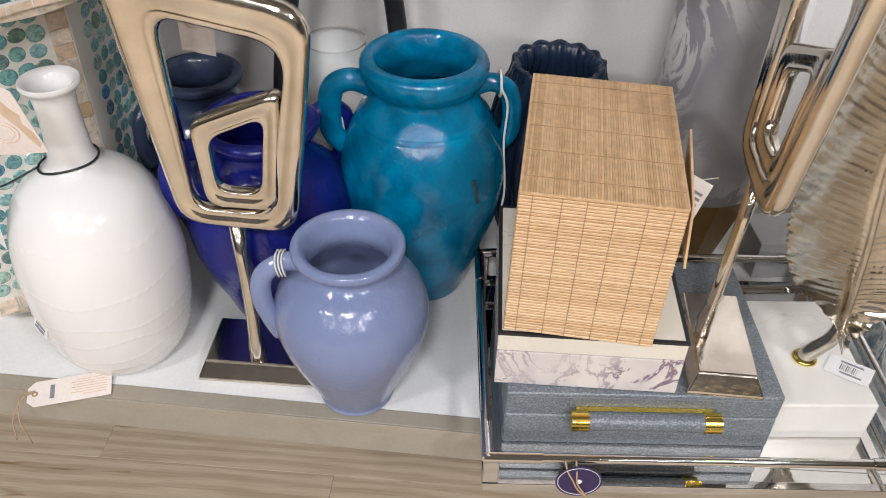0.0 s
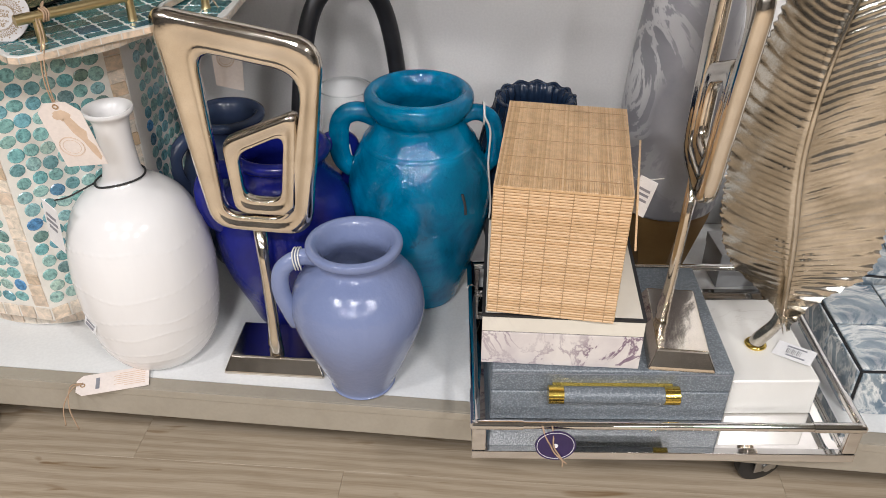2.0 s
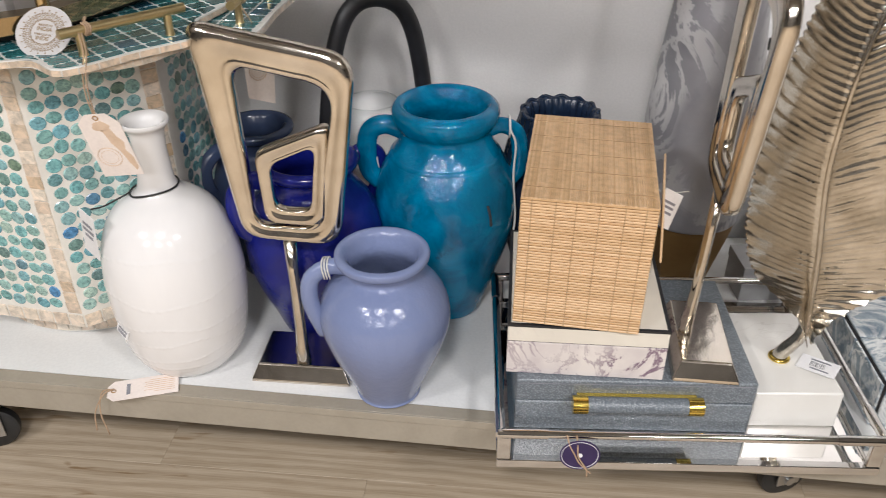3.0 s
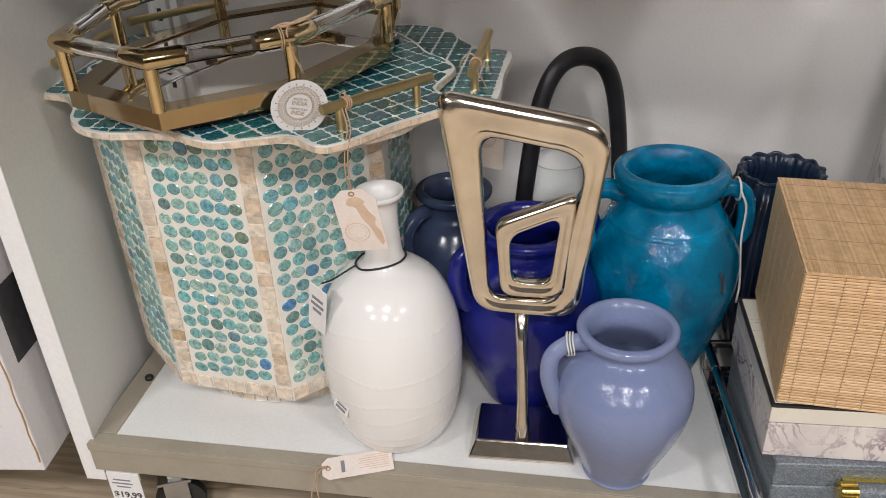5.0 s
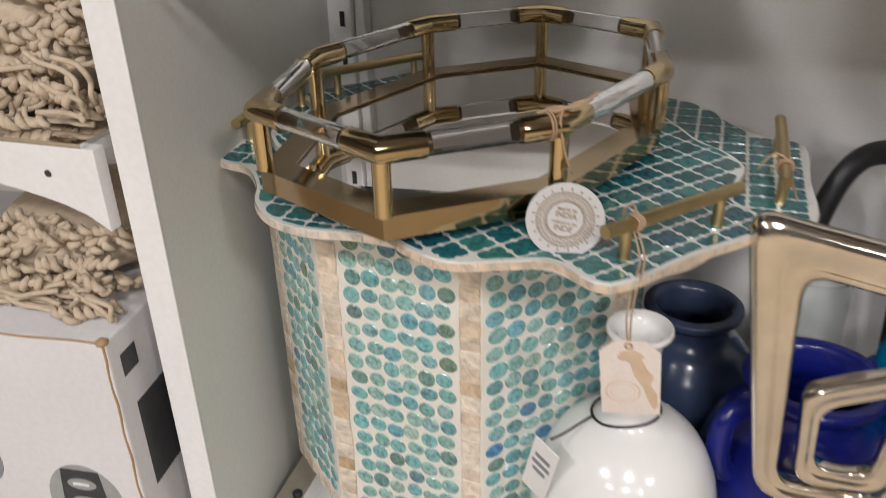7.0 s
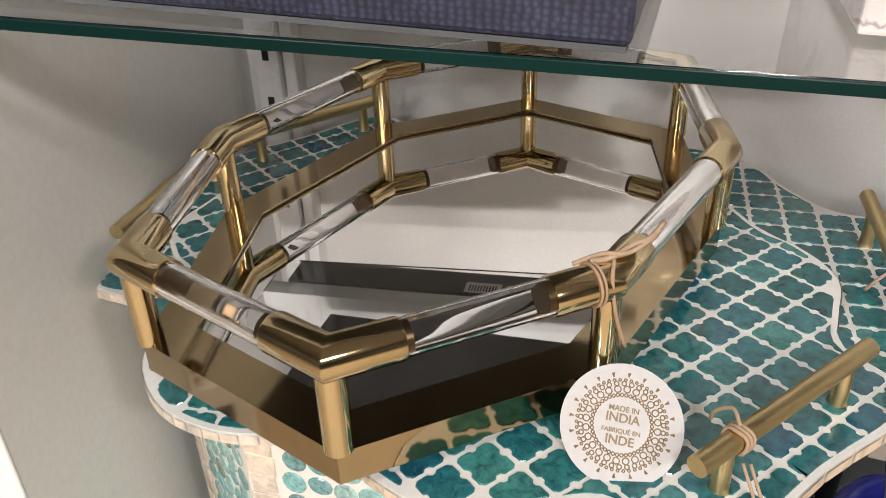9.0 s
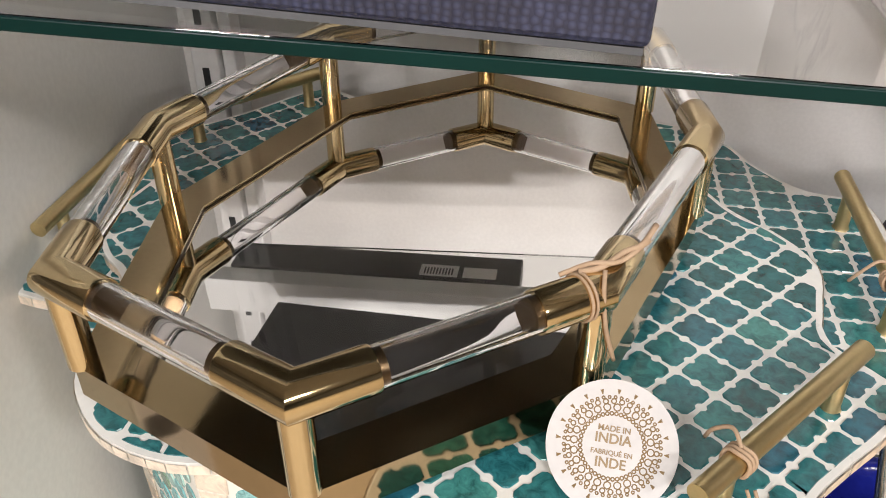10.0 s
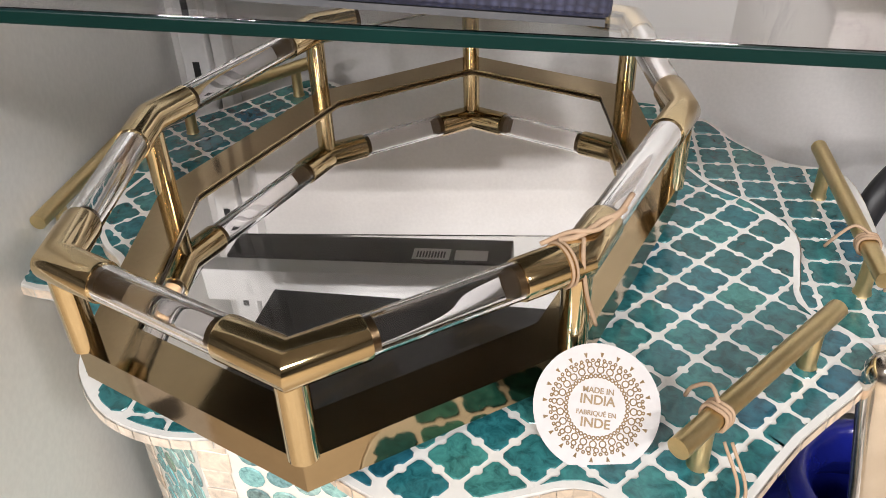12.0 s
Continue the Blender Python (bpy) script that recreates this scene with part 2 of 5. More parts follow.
M["nickel"] = surface("cast_nickel", (0.62, 0.56, 0.48), (0.80, 0.74, 0.66), 16, (0.05, 0.20), metal=1.0, grain=60, bumps=0.32, dist=0.0020)
M["pewter"] = surface("cast_pewter_leaf", (0.46, 0.42, 0.355), (0.80, 0.75, 0.67), 22, (0.12, 0.28), metal=1.0, grain=170, bumps=0.35, dist=0.0012)
M["bronze"] = surface("brown_bronze", (0.20, 0.11, 0.035), (0.30, 0.18, 0.07), 6, (0.3, 0.45), metal=0.35, grain=60, bumps=0.05)
M["white_glaze"] = glaze("white_glaze", (0.77, 0.75, 0.74), (0.83, 0.815, 0.805), None, 4, (0.10, 0.2), 0.10, 0.0012, 60)
M["turquoise"] = glaze("turquoise_glaze", (0.0, 0.07, 0.155), (0.0, 0.225, 0.43), (0.0, 0.055, 0.11), 11, (0.03, 0.09), 0.9, 0.0022, 150)
M["cobalt"] = glaze("cobalt_glaze", (0.006, 0.009, 0.12), (0.011, 0.018, 0.23), (0.01, 0.01, 0.08), 6, (0.1, 0.22), 1.0, 0.0018, 130)
M["periwinkle"] = glaze("periwinkle_glaze", (0.175, 0.215, 0.37), (0.215, 0.26, 0.425), None, 5, (0.09, 0.18), 0.8, 0.0020, 140)
M["slate"] = glaze("slate_glaze", (0.035, 0.05, 0.10), (0.06, 0.085, 0.16), None, 5, (0.12, 0.25), 0.3, 0.002, 50)
M["navy_rib"] = glaze("navy_glaze", (0.007, 0.014, 0.034), (0.017, 0.032, 0.064), None, 8, (0.15, 0.3), 0.2, 0.001, 60)
M["grey_marble"] = veined("grey_marble", (0.27, 0.265, 0.28), (0.19, 0.185, 0.205), (0.78, 0.76, 0.75), 9, 0.045, 0.35, 5.0, (1, 1, 0.8), 0.05, 0.44, 0.6)
M["pale_marble"] = veined("pale_marble", (0.72, 0.665, 0.63), (0.55, 0.49, 0.49), (0.22, 0.15, 0.20), 14, 0.03, 0.2, 9.0, (1, 1, 1), 0.2, 0.38, 0.2)
M["cream"] = veined("cream_stone", (0.74, 0.69, 0.60), (0.66, 0.61, 0.53), (0.35, 0.24, 0.30), 9, 0.012, 0.2, 5.0)
M["white_marble"] = veined("white_marble", (0.78, 0.76, 0.72), (0.70, 0.68, 0.64), (0.52, 0.48, 0.42), 6, 0.012, 0.22, 4.0)
M["agate"] = veined("blue_agate", (0.34, 0.40, 0.43), (0.02, 0.07, 0.13), (0.86, 0.86, 0.83), 13, 0.06, 0.10, 10.0, (1, 1, 1), 0.5, 0.36)
M["twine"] = surface("jute_twine", (0.34, 0.225, 0.14), (0.47, 0.33, 0.22), 80, (0.8, 0.9), grain=300, bumps=0.5, dist=0.0006)
M["white_cord"] = surface("white_cord", (0.60, 0.58, 0.55), (0.72, 0.70, 0.66), 60, (0.7, 0.8), grain=200, bumps=0.2)
M["paper"] = surface("pale_paper", (0.75, 0.66, 0.61), (0.83, 0.75, 0.70), 14, (0.75, 0.85), grain=200, bumps=0.1, dist=0.0003)
M["white_paper"] = surface("white_paper", (0.76, 0.75, 0.76), (0.82, 0.81, 0.81), 14, (0.6, 0.75), grain=200, bumps=0.06, dist=0.0003)
M["tag_card"] = surface("tag_card", (0.50, 0.475, 0.465), (0.56, 0.535, 0.525), 14, (0.7, 0.8), grain=200, bumps=0.06, dist=0.0003)
M["gold_ink"] = surface("gold_ink", (0.22, 0.145, 0.07), (0.28, 0.19, 0.095), 40, (0.5, 0.6), grain=300, bumps=0.0)
M["tan_ink"] = surface("tan_ink", (0.60, 0.43, 0.30), (0.70, 0.54, 0.41), 50, (0.7, 0.8), grain=300, bumps=0.0)
M["ink"] = surface("dark_ink", (0.03, 0.03, 0.035), (0.06, 0.06, 0.065), 40, (0.5, 0.6), grain=200, bumps=0.0)
M["grey_ink"] = surface("grey_ink", (0.20, 0.20, 0.23), (0.28, 0.28, 0.31), 40, (0.5, 0.6), grain=200, bumps=0.0)
M["felt"] = surface("grey_felt", (0.075, 0.075, 0.08), (0.12, 0.12, 0.125), 14, (0.8, 0.9), grain=200, bumps=0.2)
M["purple"] = surface("purple_card", (0.022, 0.012, 0.06), (0.035, 0.02, 0.085), 30, (0.35, 0.5), grain=100, bumps=0.05)
M["card"] = surface("kraft_card", (0.33, 0.20, 0.10), (0.44, 0.29, 0.16), 20, (0.8, 0.9), grain=120, bumps=0.15)
M["carton"] = surface("white_carton", (0.66, 0.64, 0.66), (0.74, 0.72, 0.74), 4, (0.5, 0.65), grain=120, bumps=0.05)
M["rope"] = surface("cotton_rope", (0.44, 0.34, 0.24), (0.62, 0.51, 0.39), 60, (0.85, 0.95), grain=350, bumps=0.6, dist=0.001)
M["grout"] = surface("cream_grout", (0.70, 0.67, 0.61), (0.78, 0.75, 0.69), 18, (0.35, 0.5), grain=120, bumps=0.12, dist=0.0006, spec=0.5)
M["grout_white"] = surface("white_grout", (0.68, 0.665, 0.63), (0.76, 0.745, 0.71), 18, (0.22, 0.35), grain=120, bumps=0.08, dist=0.0005, coat=0.3)
M["grey_box"] = surface("grey_board", (0.30, 0.30, 0.30), (0.38, 0.38, 0.38), 8, (0.5, 0.6), grain=60)
M["glass_edge"] = surface("green_glass_edge", (0.001, 0.014, 0.0125), (0.002, 0.026, 0.023), 6, (0.25, 0.4), grain=60, bumps=0.02, spec=0.12)
M["mirror"] = surface("mirror_glass", (0.89, 0.87, 0.85), (0.91, 0.89, 0.87), 5, (0.01, 0.02), metal=1.0, grain=20, bumps=0.0)
SHELL = ((0.0, (0.014, 0.085, 0.09)), (0.25, (0.026, 0.145, 0.155)), (0.5, (0.018, 0.12, 0.145)), (0.75, (0.045, 0.19, 0.175)), (1.0, (0.010, 0.08, 0.13)))
DISC = ((0.0, (0.14, 0.32, 0.32)), (0.2, (0.27, 0.43, 0.39)), (0.4, (0.16, 0.39, 0.41)), (0.6, (0.36, 0.48, 0.42)), (0.8, (0.14, 0.34, 0.41)), (0.95, (0.15, 0.22, 0.16)), (1.0, (0.08, 0.24, 0.46)))
BONE = ((0.0, (0.60, 0.48, 0.38)), (0.3, (0.68, 0.57, 0.47)), (0.7, (0.72, 0.63, 0.53)), (0.93, (0.64, 0.50, 0.38)), (1.0, (0.45, 0.31, 0.18)))
M["shell"] = by_piece("teal_shell", SHELL, 0.18, 120, 0.4, 0.5)
M["shell_rest"] = by_piece("teal_shell_rest", SHELL, 0.18, 120, 0.4, 0.5, True)
M["disc"] = by_piece("shell_disc", DISC, 0.25, 170, 0.42, 0.3)
M["disc_rest"] = by_piece("shell_disc_rest", DISC, 0.25, 170, 0.42, 0.3, True)
M["bone"] = by_piece("bone_tile", BONE, 0.35, 60, 0.25, 0.2)


def bamboo():
    m, nt, b = nodes_of("bamboo_slats")
    rnd = nt.nodes.new("ShaderNodeNewGeometry").outputs["Random Per Island"]
    base = ramp(nt, rnd, ((0.0, (0.53, 0.335, 0.165)), (0.4, (0.64, 0.425, 0.235)), (0.75, (0.70, 0.485, 0.285)), (1.0, (0.57, 0.355, 0.18))))
    n = noise_tex(nt, coords(nt, (14, 14, 60)), 6, 5, 0.6)
    col = mixed(nt, 0.5, base, mixed(nt, 1.0, base, ramp(nt, n, ((0.3, (0.6, 0.55, 0.5)), (0.6, (1.15, 1.15, 1.15)))), "MULTIPLY"))
    link(nt, col, b.inputs["Base Color"])
    b.inputs["Roughness"].default_value = 0.42
    bump(nt, b, n, 0.1, 0.0005)
    return m


def shagreen():
    m, nt, b = nodes_of("grey_shagreen")
    v = coords(nt)
    vor = add(nt, "ShaderNodeTexVoronoi", Scale=330.0)
    link(nt, v, vor.inputs["Vector"])
    n = noise_tex(nt, v, 12, 4)
    cells = ramp(nt, vor.outputs["Distance"], ((0.15, (0.27, 0.295, 0.32)), (0.6, (0.105, 0.125, 0.148))))
    col = mixed(nt, 0.3, cells, ramp(nt, n, ((0.3, (0.12, 0.145, 0.165)), (0.7, (0.20, 0.225, 0.245)))))
    link(nt, col, b.inputs["Base Color"])
    b.inputs["Roughness"].default_value = 0.36
    b.inputs["Specular IOR Level"].default_value = 0.7
    inv = nt.nodes.new("ShaderNodeMath")
    inv.operation = "SUBTRACT"
    inv.inputs[0].default_value = 1.0
    link(nt, vor.outputs["Distance"], inv.inputs[1])
    bump(nt, b, inv.outputs[0], 0.5, 0.0012)
    return m


def snakeskin():
    m, nt, b = nodes_of("navy_snakeskin")
    v = coords(nt, (1, 1, 1), (0, 0, 0.785))
    vor = add(nt, "ShaderNodeTexVoronoi", Scale=340.0, Randomness=0.4)
    link(nt, v, vor.inputs["Vector"])
    n = noise_tex(nt, v, 14, 4, 0.6)
    tone = ramp(nt, n, ((0.35, (0.020, 0.022, 0.040)), (0.65, (0.050, 0.056, 0.11))))
    col = mixed(nt, 0.7, tone, mixed(nt, 1.0, tone, ramp(nt, vor.outputs["Distance"], ((0.2, (1.3, 1.3, 1.3)), (0.6, (0.4, 0.4, 0.45)))), "MULTIPLY"))
    link(nt, col, b.inputs["Base Color"])
    b.inputs["Roughness"].default_value = 0.4
    inv = nt.nodes.new("ShaderNodeMath")
    inv.operation = "SUBTRACT"
    inv.inputs[0].default_value = 1.0
    link(nt, vor.outputs["Distance"], inv.inputs[1])
    bump(nt, b, inv.outputs[0], 0.5, 0.001)
    return m


def clear(name, tint, rough=0.0, ior=1.49):
    m, nt, b = nodes_of(name)
    b.inputs["Base Color"].default_value = (*tint, 1)
    b.inputs["Roughness"].default_value = rough
    b.inputs["IOR"].default_value = ior
    b.inputs["Transmission Weight"].default_value = 1.0
    return m


def laminate():
    m, nt, b = nodes_of("oak_laminate")
    rnd = nt.nodes.new("ShaderNodeObjectInfo").outputs["Random"]
    c = nt.nodes.new("ShaderNodeTexCoord")
    comb = nt.nodes.new("ShaderNodeCombineXYZ")
    mul = nt.nodes.new("ShaderNodeMath")
    mul.operation = "MULTIPLY"
    mul.inputs[1].default_value = 23.0
    link(nt, rnd, mul.inputs[0])
    link(nt, mul.outputs[0], comb.inputs[1])
    ad = nt.nodes.new("ShaderNodeVectorMath")
    ad.operation = "ADD"
    link(nt, c.outputs["Object"], ad.inputs[0])
    link(nt, comb.outputs[0], ad.inputs[1])
    mp = nt.nodes.new("ShaderNodeMapping")
    mp.inputs["Scale"].default_value = (1.3, 9.0, 1.0)
    link(nt, ad.outputs[0], mp.inputs[0])
    n1 = noise_tex(nt, mp.outputs[0], 2.2, 6, 0.6, 1.1)
    wave = add(nt, "ShaderNodeTexWave", Scale=1.5, Distortion=7.0, Detail=3.0, Detail_Scale=1.2)
    wave.bands_direction = "Y"
    link(nt, mp.outputs[0], wave.inputs["Vector"])
    fine = nt.nodes.new("ShaderNodeMapping")
    fine.inputs["Scale"].default_value = (4.0, 120.0, 1.0)
    link(nt, ad.outputs[0], fine.inputs[0])
    n2 = noise_tex(nt, fine.outputs[0], 3.0, 3, 0.6)
    knots = ramp(nt, noise_tex(nt, mp.outputs[0], 3.3, 2, 0.4, 2.0), ((0.66, (0, 0, 0)), (0.78, (1, 1, 1))))
    col = ramp(nt, n1, ((0.25, (0.36, 0.28, 0.19)), (0.5, (0.45, 0.36, 0.26)), (0.75, (0.54, 0.45, 0.34))))
    col = mixed(nt, 0.5, col, ramp(nt, wave.outputs["Color"], ((0.2, (0.32, 0.245, 0.165)), (0.8, (0.52, 0.43, 0.32)))))
    col = mixed(nt, 0.25, col, ramp(nt, n2, ((0.35, (0.28, 0.20, 0.12)), (0.65, (0.54, 0.45, 0.34)))))
    col = mixed(nt, knots, col, (0.25, 0.165, 0.09))
    link(nt, col, b.inputs["Base Color"])
    b.inputs["Roughness"].default_value = 0.42
    bump(nt, b, n2, 0.12, 0.0006)
    return m


M["bamboo_board"] = surface("bamboo_board", (0.56, 0.37, 0.18), (0.66, 0.47, 0.25), 10, (0.4, 0.5), grain=120, bumps=0.1, stretch=(1, 0.3, 6))
M["bamboo"], M["shagreen"], M["snake"], M["oak"] = bamboo(), shagreen(), snakeskin(), laminate()
M["acrylic"] = clear("clear_acrylic", (0.99, 0.98, 0.985), 0.02, 1.16)
M["glass"] = clear("shelf_glass", (0.965, 0.975, 0.965), 0.0, 1.5)
M["thin_glass"] = clear("candle_glass", (0.90, 0.92, 0.92), 0.0, 1.12)

# ---------------------------------------------------------------- the room
SHELF = 0.266
BACK = 1.40
floor = tagged(part("floor", box(-6, -6, -0.08, 6, 2.2, -0.012), M["oak"]), "pale oak laminate floor of the shop", "floor", kind="structure")
ceiling = tagged(part("ceiling", box(-6, -6, CEILING, 6, 2.2, CEILING + 0.1), M["ceiling"]), "plain unseen shop ceiling over the aisle, darkened to cut bounce light", "ceiling", kind="structure")
tagged(part("wall_north", box(-6, BACK, -0.01, 6, BACK + 0.1, CEILING), M["wall"]), "light grey painted back panel behind the shelves", "wall", kind="structure")
tagged(part("wall_south", box(-6, -6.1, -0.01, 6, -6, CEILING), M["far_wall"]), "unseen wall across the shop aisle, mottled dark for the reflections", "wall", kind="structure")
tagged(part("wall_west", box(-6.1, -6, -0.01, -6, BACK, CEILING), M["far_wall"]), "unseen shop end wall, mottled dark for the reflections", "wall", kind="structure")
tagged(part("wall_east", box(6, -6, -0.01, 6.1, BACK, CEILING), M["far_wall"]), "unseen shop end wall, mottled dark for the reflections", "wall", kind="structure")


def ceiling_lights():
    first = None
    for x, y in LAMPS:
        la = bpy.data.lights.new("panel_lamp", "AREA")
        la.shape, la.size, la.size_y, la.energy, la.color = "RECTANGLE", 0.38, 0.38, LAMP_WATTS, (1.0, 0.972, 0.955)
        lo = new("panel_lamp", la)
        lo.location = (x, y, CEILING - 0.035)
        if first is None:
            first = thing("ceiling_light", (x, y, CEILING), label="square white recessed ceiling light panel, switched on", category="ceiling light", group="ceiling lights of the shop")
            bm = bmesh.new()
            for q in ((-0.31, -0.31, 0.31, -0.28), (-0.31, 0.28, 0.31, 0.31), (-0.31, -0.28, -0.28, 0.28), (0.28, -0.28, 0.31, 0.28)):
                box(q[0], q[1], -0.03, q[2], q[3], -0.001, bm=bm)
            part("frame", bm, M["white_edge"], first)
            part("diffuser", box(-0.279, -0.279, -0.022, 0.279, 0.279, -0.012), M["white_edge"], first, "white diffuser")
        else:
            copy_thing(first, pose(x, y, CEILING))


ceiling_lights()


def divider():
    """White panel between two bays, standing a little askew to the back panel."""
    d = tagged(part("divider_west", prism([(-1.040, 0.789), (-1.004, 0.789), (-1.066, BACK - 0.002), (-1.102, BACK - 0.002)], 0.172, 2.2), M["panel"]), "white panel between two shelf bays", "divider", kind="structure")
    part("edge_strip", box(-1.041, 0.785, 0.172, -1.003, 0.7885, 2.2, 0.0015), M["white_edge"], d, "white edge strip")
    return d


divider()


def upright(x):
    """Slotted shelf standard on the back panel."""
    u = thing("shelf_upright", (x, BACK, 0.2), label="white slotted metal shelf upright on the back panel", category="shelf upright", group="shelf uprights", kind="structure")
    bm = bmesh.new()
    box(-0.016, -0.040, 0, 0.016, -0.0005, 1.9, 0.002, bm=bm)
    box(0.018, -0.030, 0, 0.034, -0.0005, 1.9, 0.002, bm=bm)
    part("channel", bm, M["white_edge"], u)
    slot = mesh_of(box(-0.004, -0.0412, -0.012, 0.004, -0.0395, 0.012), "slot", M["dark"])
    for i in range(25):
        piece("slot", slot, u, pose(0, 0, 0.052 + i * 0.0715))
    return u


upright(-1.024)
upright(0.504)


def base_shelf():
    s = tagged(new("shelf_base"), "low white shelf deck with a taupe metal front edge", "shelf", kind="structure")
    # the front edge runs slightly askew to the back panel
    def fy(x):
        return 0.777 - 0.025 * (x + 1.0)
    x0, x1 = -1.010, 1.9
    part("deck", prism([(x0 + 0.040, fy(x0) + 0.026), (x1, fy(x1) + 0.026), (x1, BACK - 0.001), (x0 + 0.040, BACK - 0.001)], SHELF - 0.02, SHELF), M["deck"], s, "white laminate deck")
    part("front_rail", prism([(x0, fy(x0)), (x1, fy(x1)), (x1, fy(x1) + 0.0255), (x0, fy(x0) + 0.0255)], 0.205, SHELF + 0.001, 0.0015), M["trim"], s, "taupe metal front rail")
    part("front_lip", prism([(x0, fy(x0) - 0.003), (x1, fy(x1) - 0.003), (x1, fy(x1) - 0.0002), (x0, fy(x0) - 0.0002)], 0.252, SHELF + 0.001, 0.001), M["trim"], s, "folded metal lip")
    part("side_rail", box(x0, fy(x0) + 0.026, 0.20, x0 + 0.0395, BACK - 0.001, SHELF + 0.001, 0.0015), M["trim"], s, "taupe metal side rail")
    part("pin", lathe([(0.0075, 0), (0.0075, 0.006), (0.005, 0.008)], 16), M["dark"], s, "black rubber stop", True, (-0.979, 0.946, SHELF + 0.001))
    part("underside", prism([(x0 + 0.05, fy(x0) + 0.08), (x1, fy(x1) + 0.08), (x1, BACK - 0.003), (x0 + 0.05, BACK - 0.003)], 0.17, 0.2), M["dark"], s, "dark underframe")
    return s


base_shelf()
left_shelf = tagged(part("shelf_left", box(-2.2, 0.80, 0.198, -1.106, BACK - 0.001, 0.245, 0.002), M["trim"]), "taupe metal base shelf of the next bay", "shelf", kind="structure")


def caster(x, y):
    c = thing("caster", (x, y, 0), 20, "black rubber caster wheel in a zinc fork under the shelf", "caster", "casters under the shelf")
    wheel = lathe([(0.02, -0.012), (0.040, -0.012), (0.046, -0.008), (0.047, 0.0), (0.046, 0.008), (0.040, 0.012), (0.02, 0.012)], 32)
    bmesh.ops.rotate(wheel, verts=wheel.verts, matrix=Matrix.Rotation(radians(90), 3, "X"))
    part("wheel", wheel, M["dark"], c, "black rubber wheel", 40, (0, 0, 0.047))
    bm = bmesh.new()
    box(-0.022, -0.020, 0.035, 0.022, -0.016, 0.105, 0.001, bm=bm)
    box(-0.022, 0.016, 0.035, 0.022, 0.020, 0.105, 0.001, bm=bm)
    box(-0.030, -0.026, 0.1055, 0.030, 0.026, 0.112, 0.001, bm=bm)
    box(-0.012, -0.012, 0.112, 0.012, 0.012, 0.17, bm=bm)
    part("fork", bm, M["steel"], c, "zinc fork")
    ax = lathe([(0.009, -0.025), (0.009, 0.025)], 12)
    bmesh.ops.rotate(ax, verts=ax.verts, matrix=Matrix.Rotation(radians(90), 3, "X"))
    part("axle", ax, M["steel"], c, "steel axle bolt", 40, (0, 0, 0.047))


caster(-0.93, 0.87)
caster(0.553, 0.90)


def glass_shelf():
    g = thing("glass_shelf", label="clear glass shelf with a green front edge", category="shelf", kind="structure")
    g.matrix_basis = pose(-0.62, 0, 1.083, 0, 2.0, 0)
    ob = part("pane", prism([(-0.390, 0.7775), (1.9, 0.7275), (1.9, 1.300), (-0.390, 1.300)], 0.0, 0.006, 0.0006), M["glass"], g, "clear glass pane")
    ob.visible_shadow = False
    part("front_edge", prism([(-0.390, 0.7745), (1.9, 0.7245), (1.9, 0.7273), (-0.390, 0.7773)], 0.0, 0.006, 0.0006), M["glass_edge"], g, "green polished glass edge")
    bm = tube(spline([(-0.396, 0.845, -0.010), (-0.365, 0.845, -0.014), (-0.335, 0.850, -0.018)], 4), [0.016] * 8 + [0.008], 12, flat=0.8)
    part("clip", bm, M["white_edge"], g, "white plastic shelf clip", True)
    return g


glass_shelf()


# ---------------------------------------------------------------- pottery
def handle(points, r, n=8, flat=1.0):
    return tube(spline(points, n), r, 14, flat=flat)


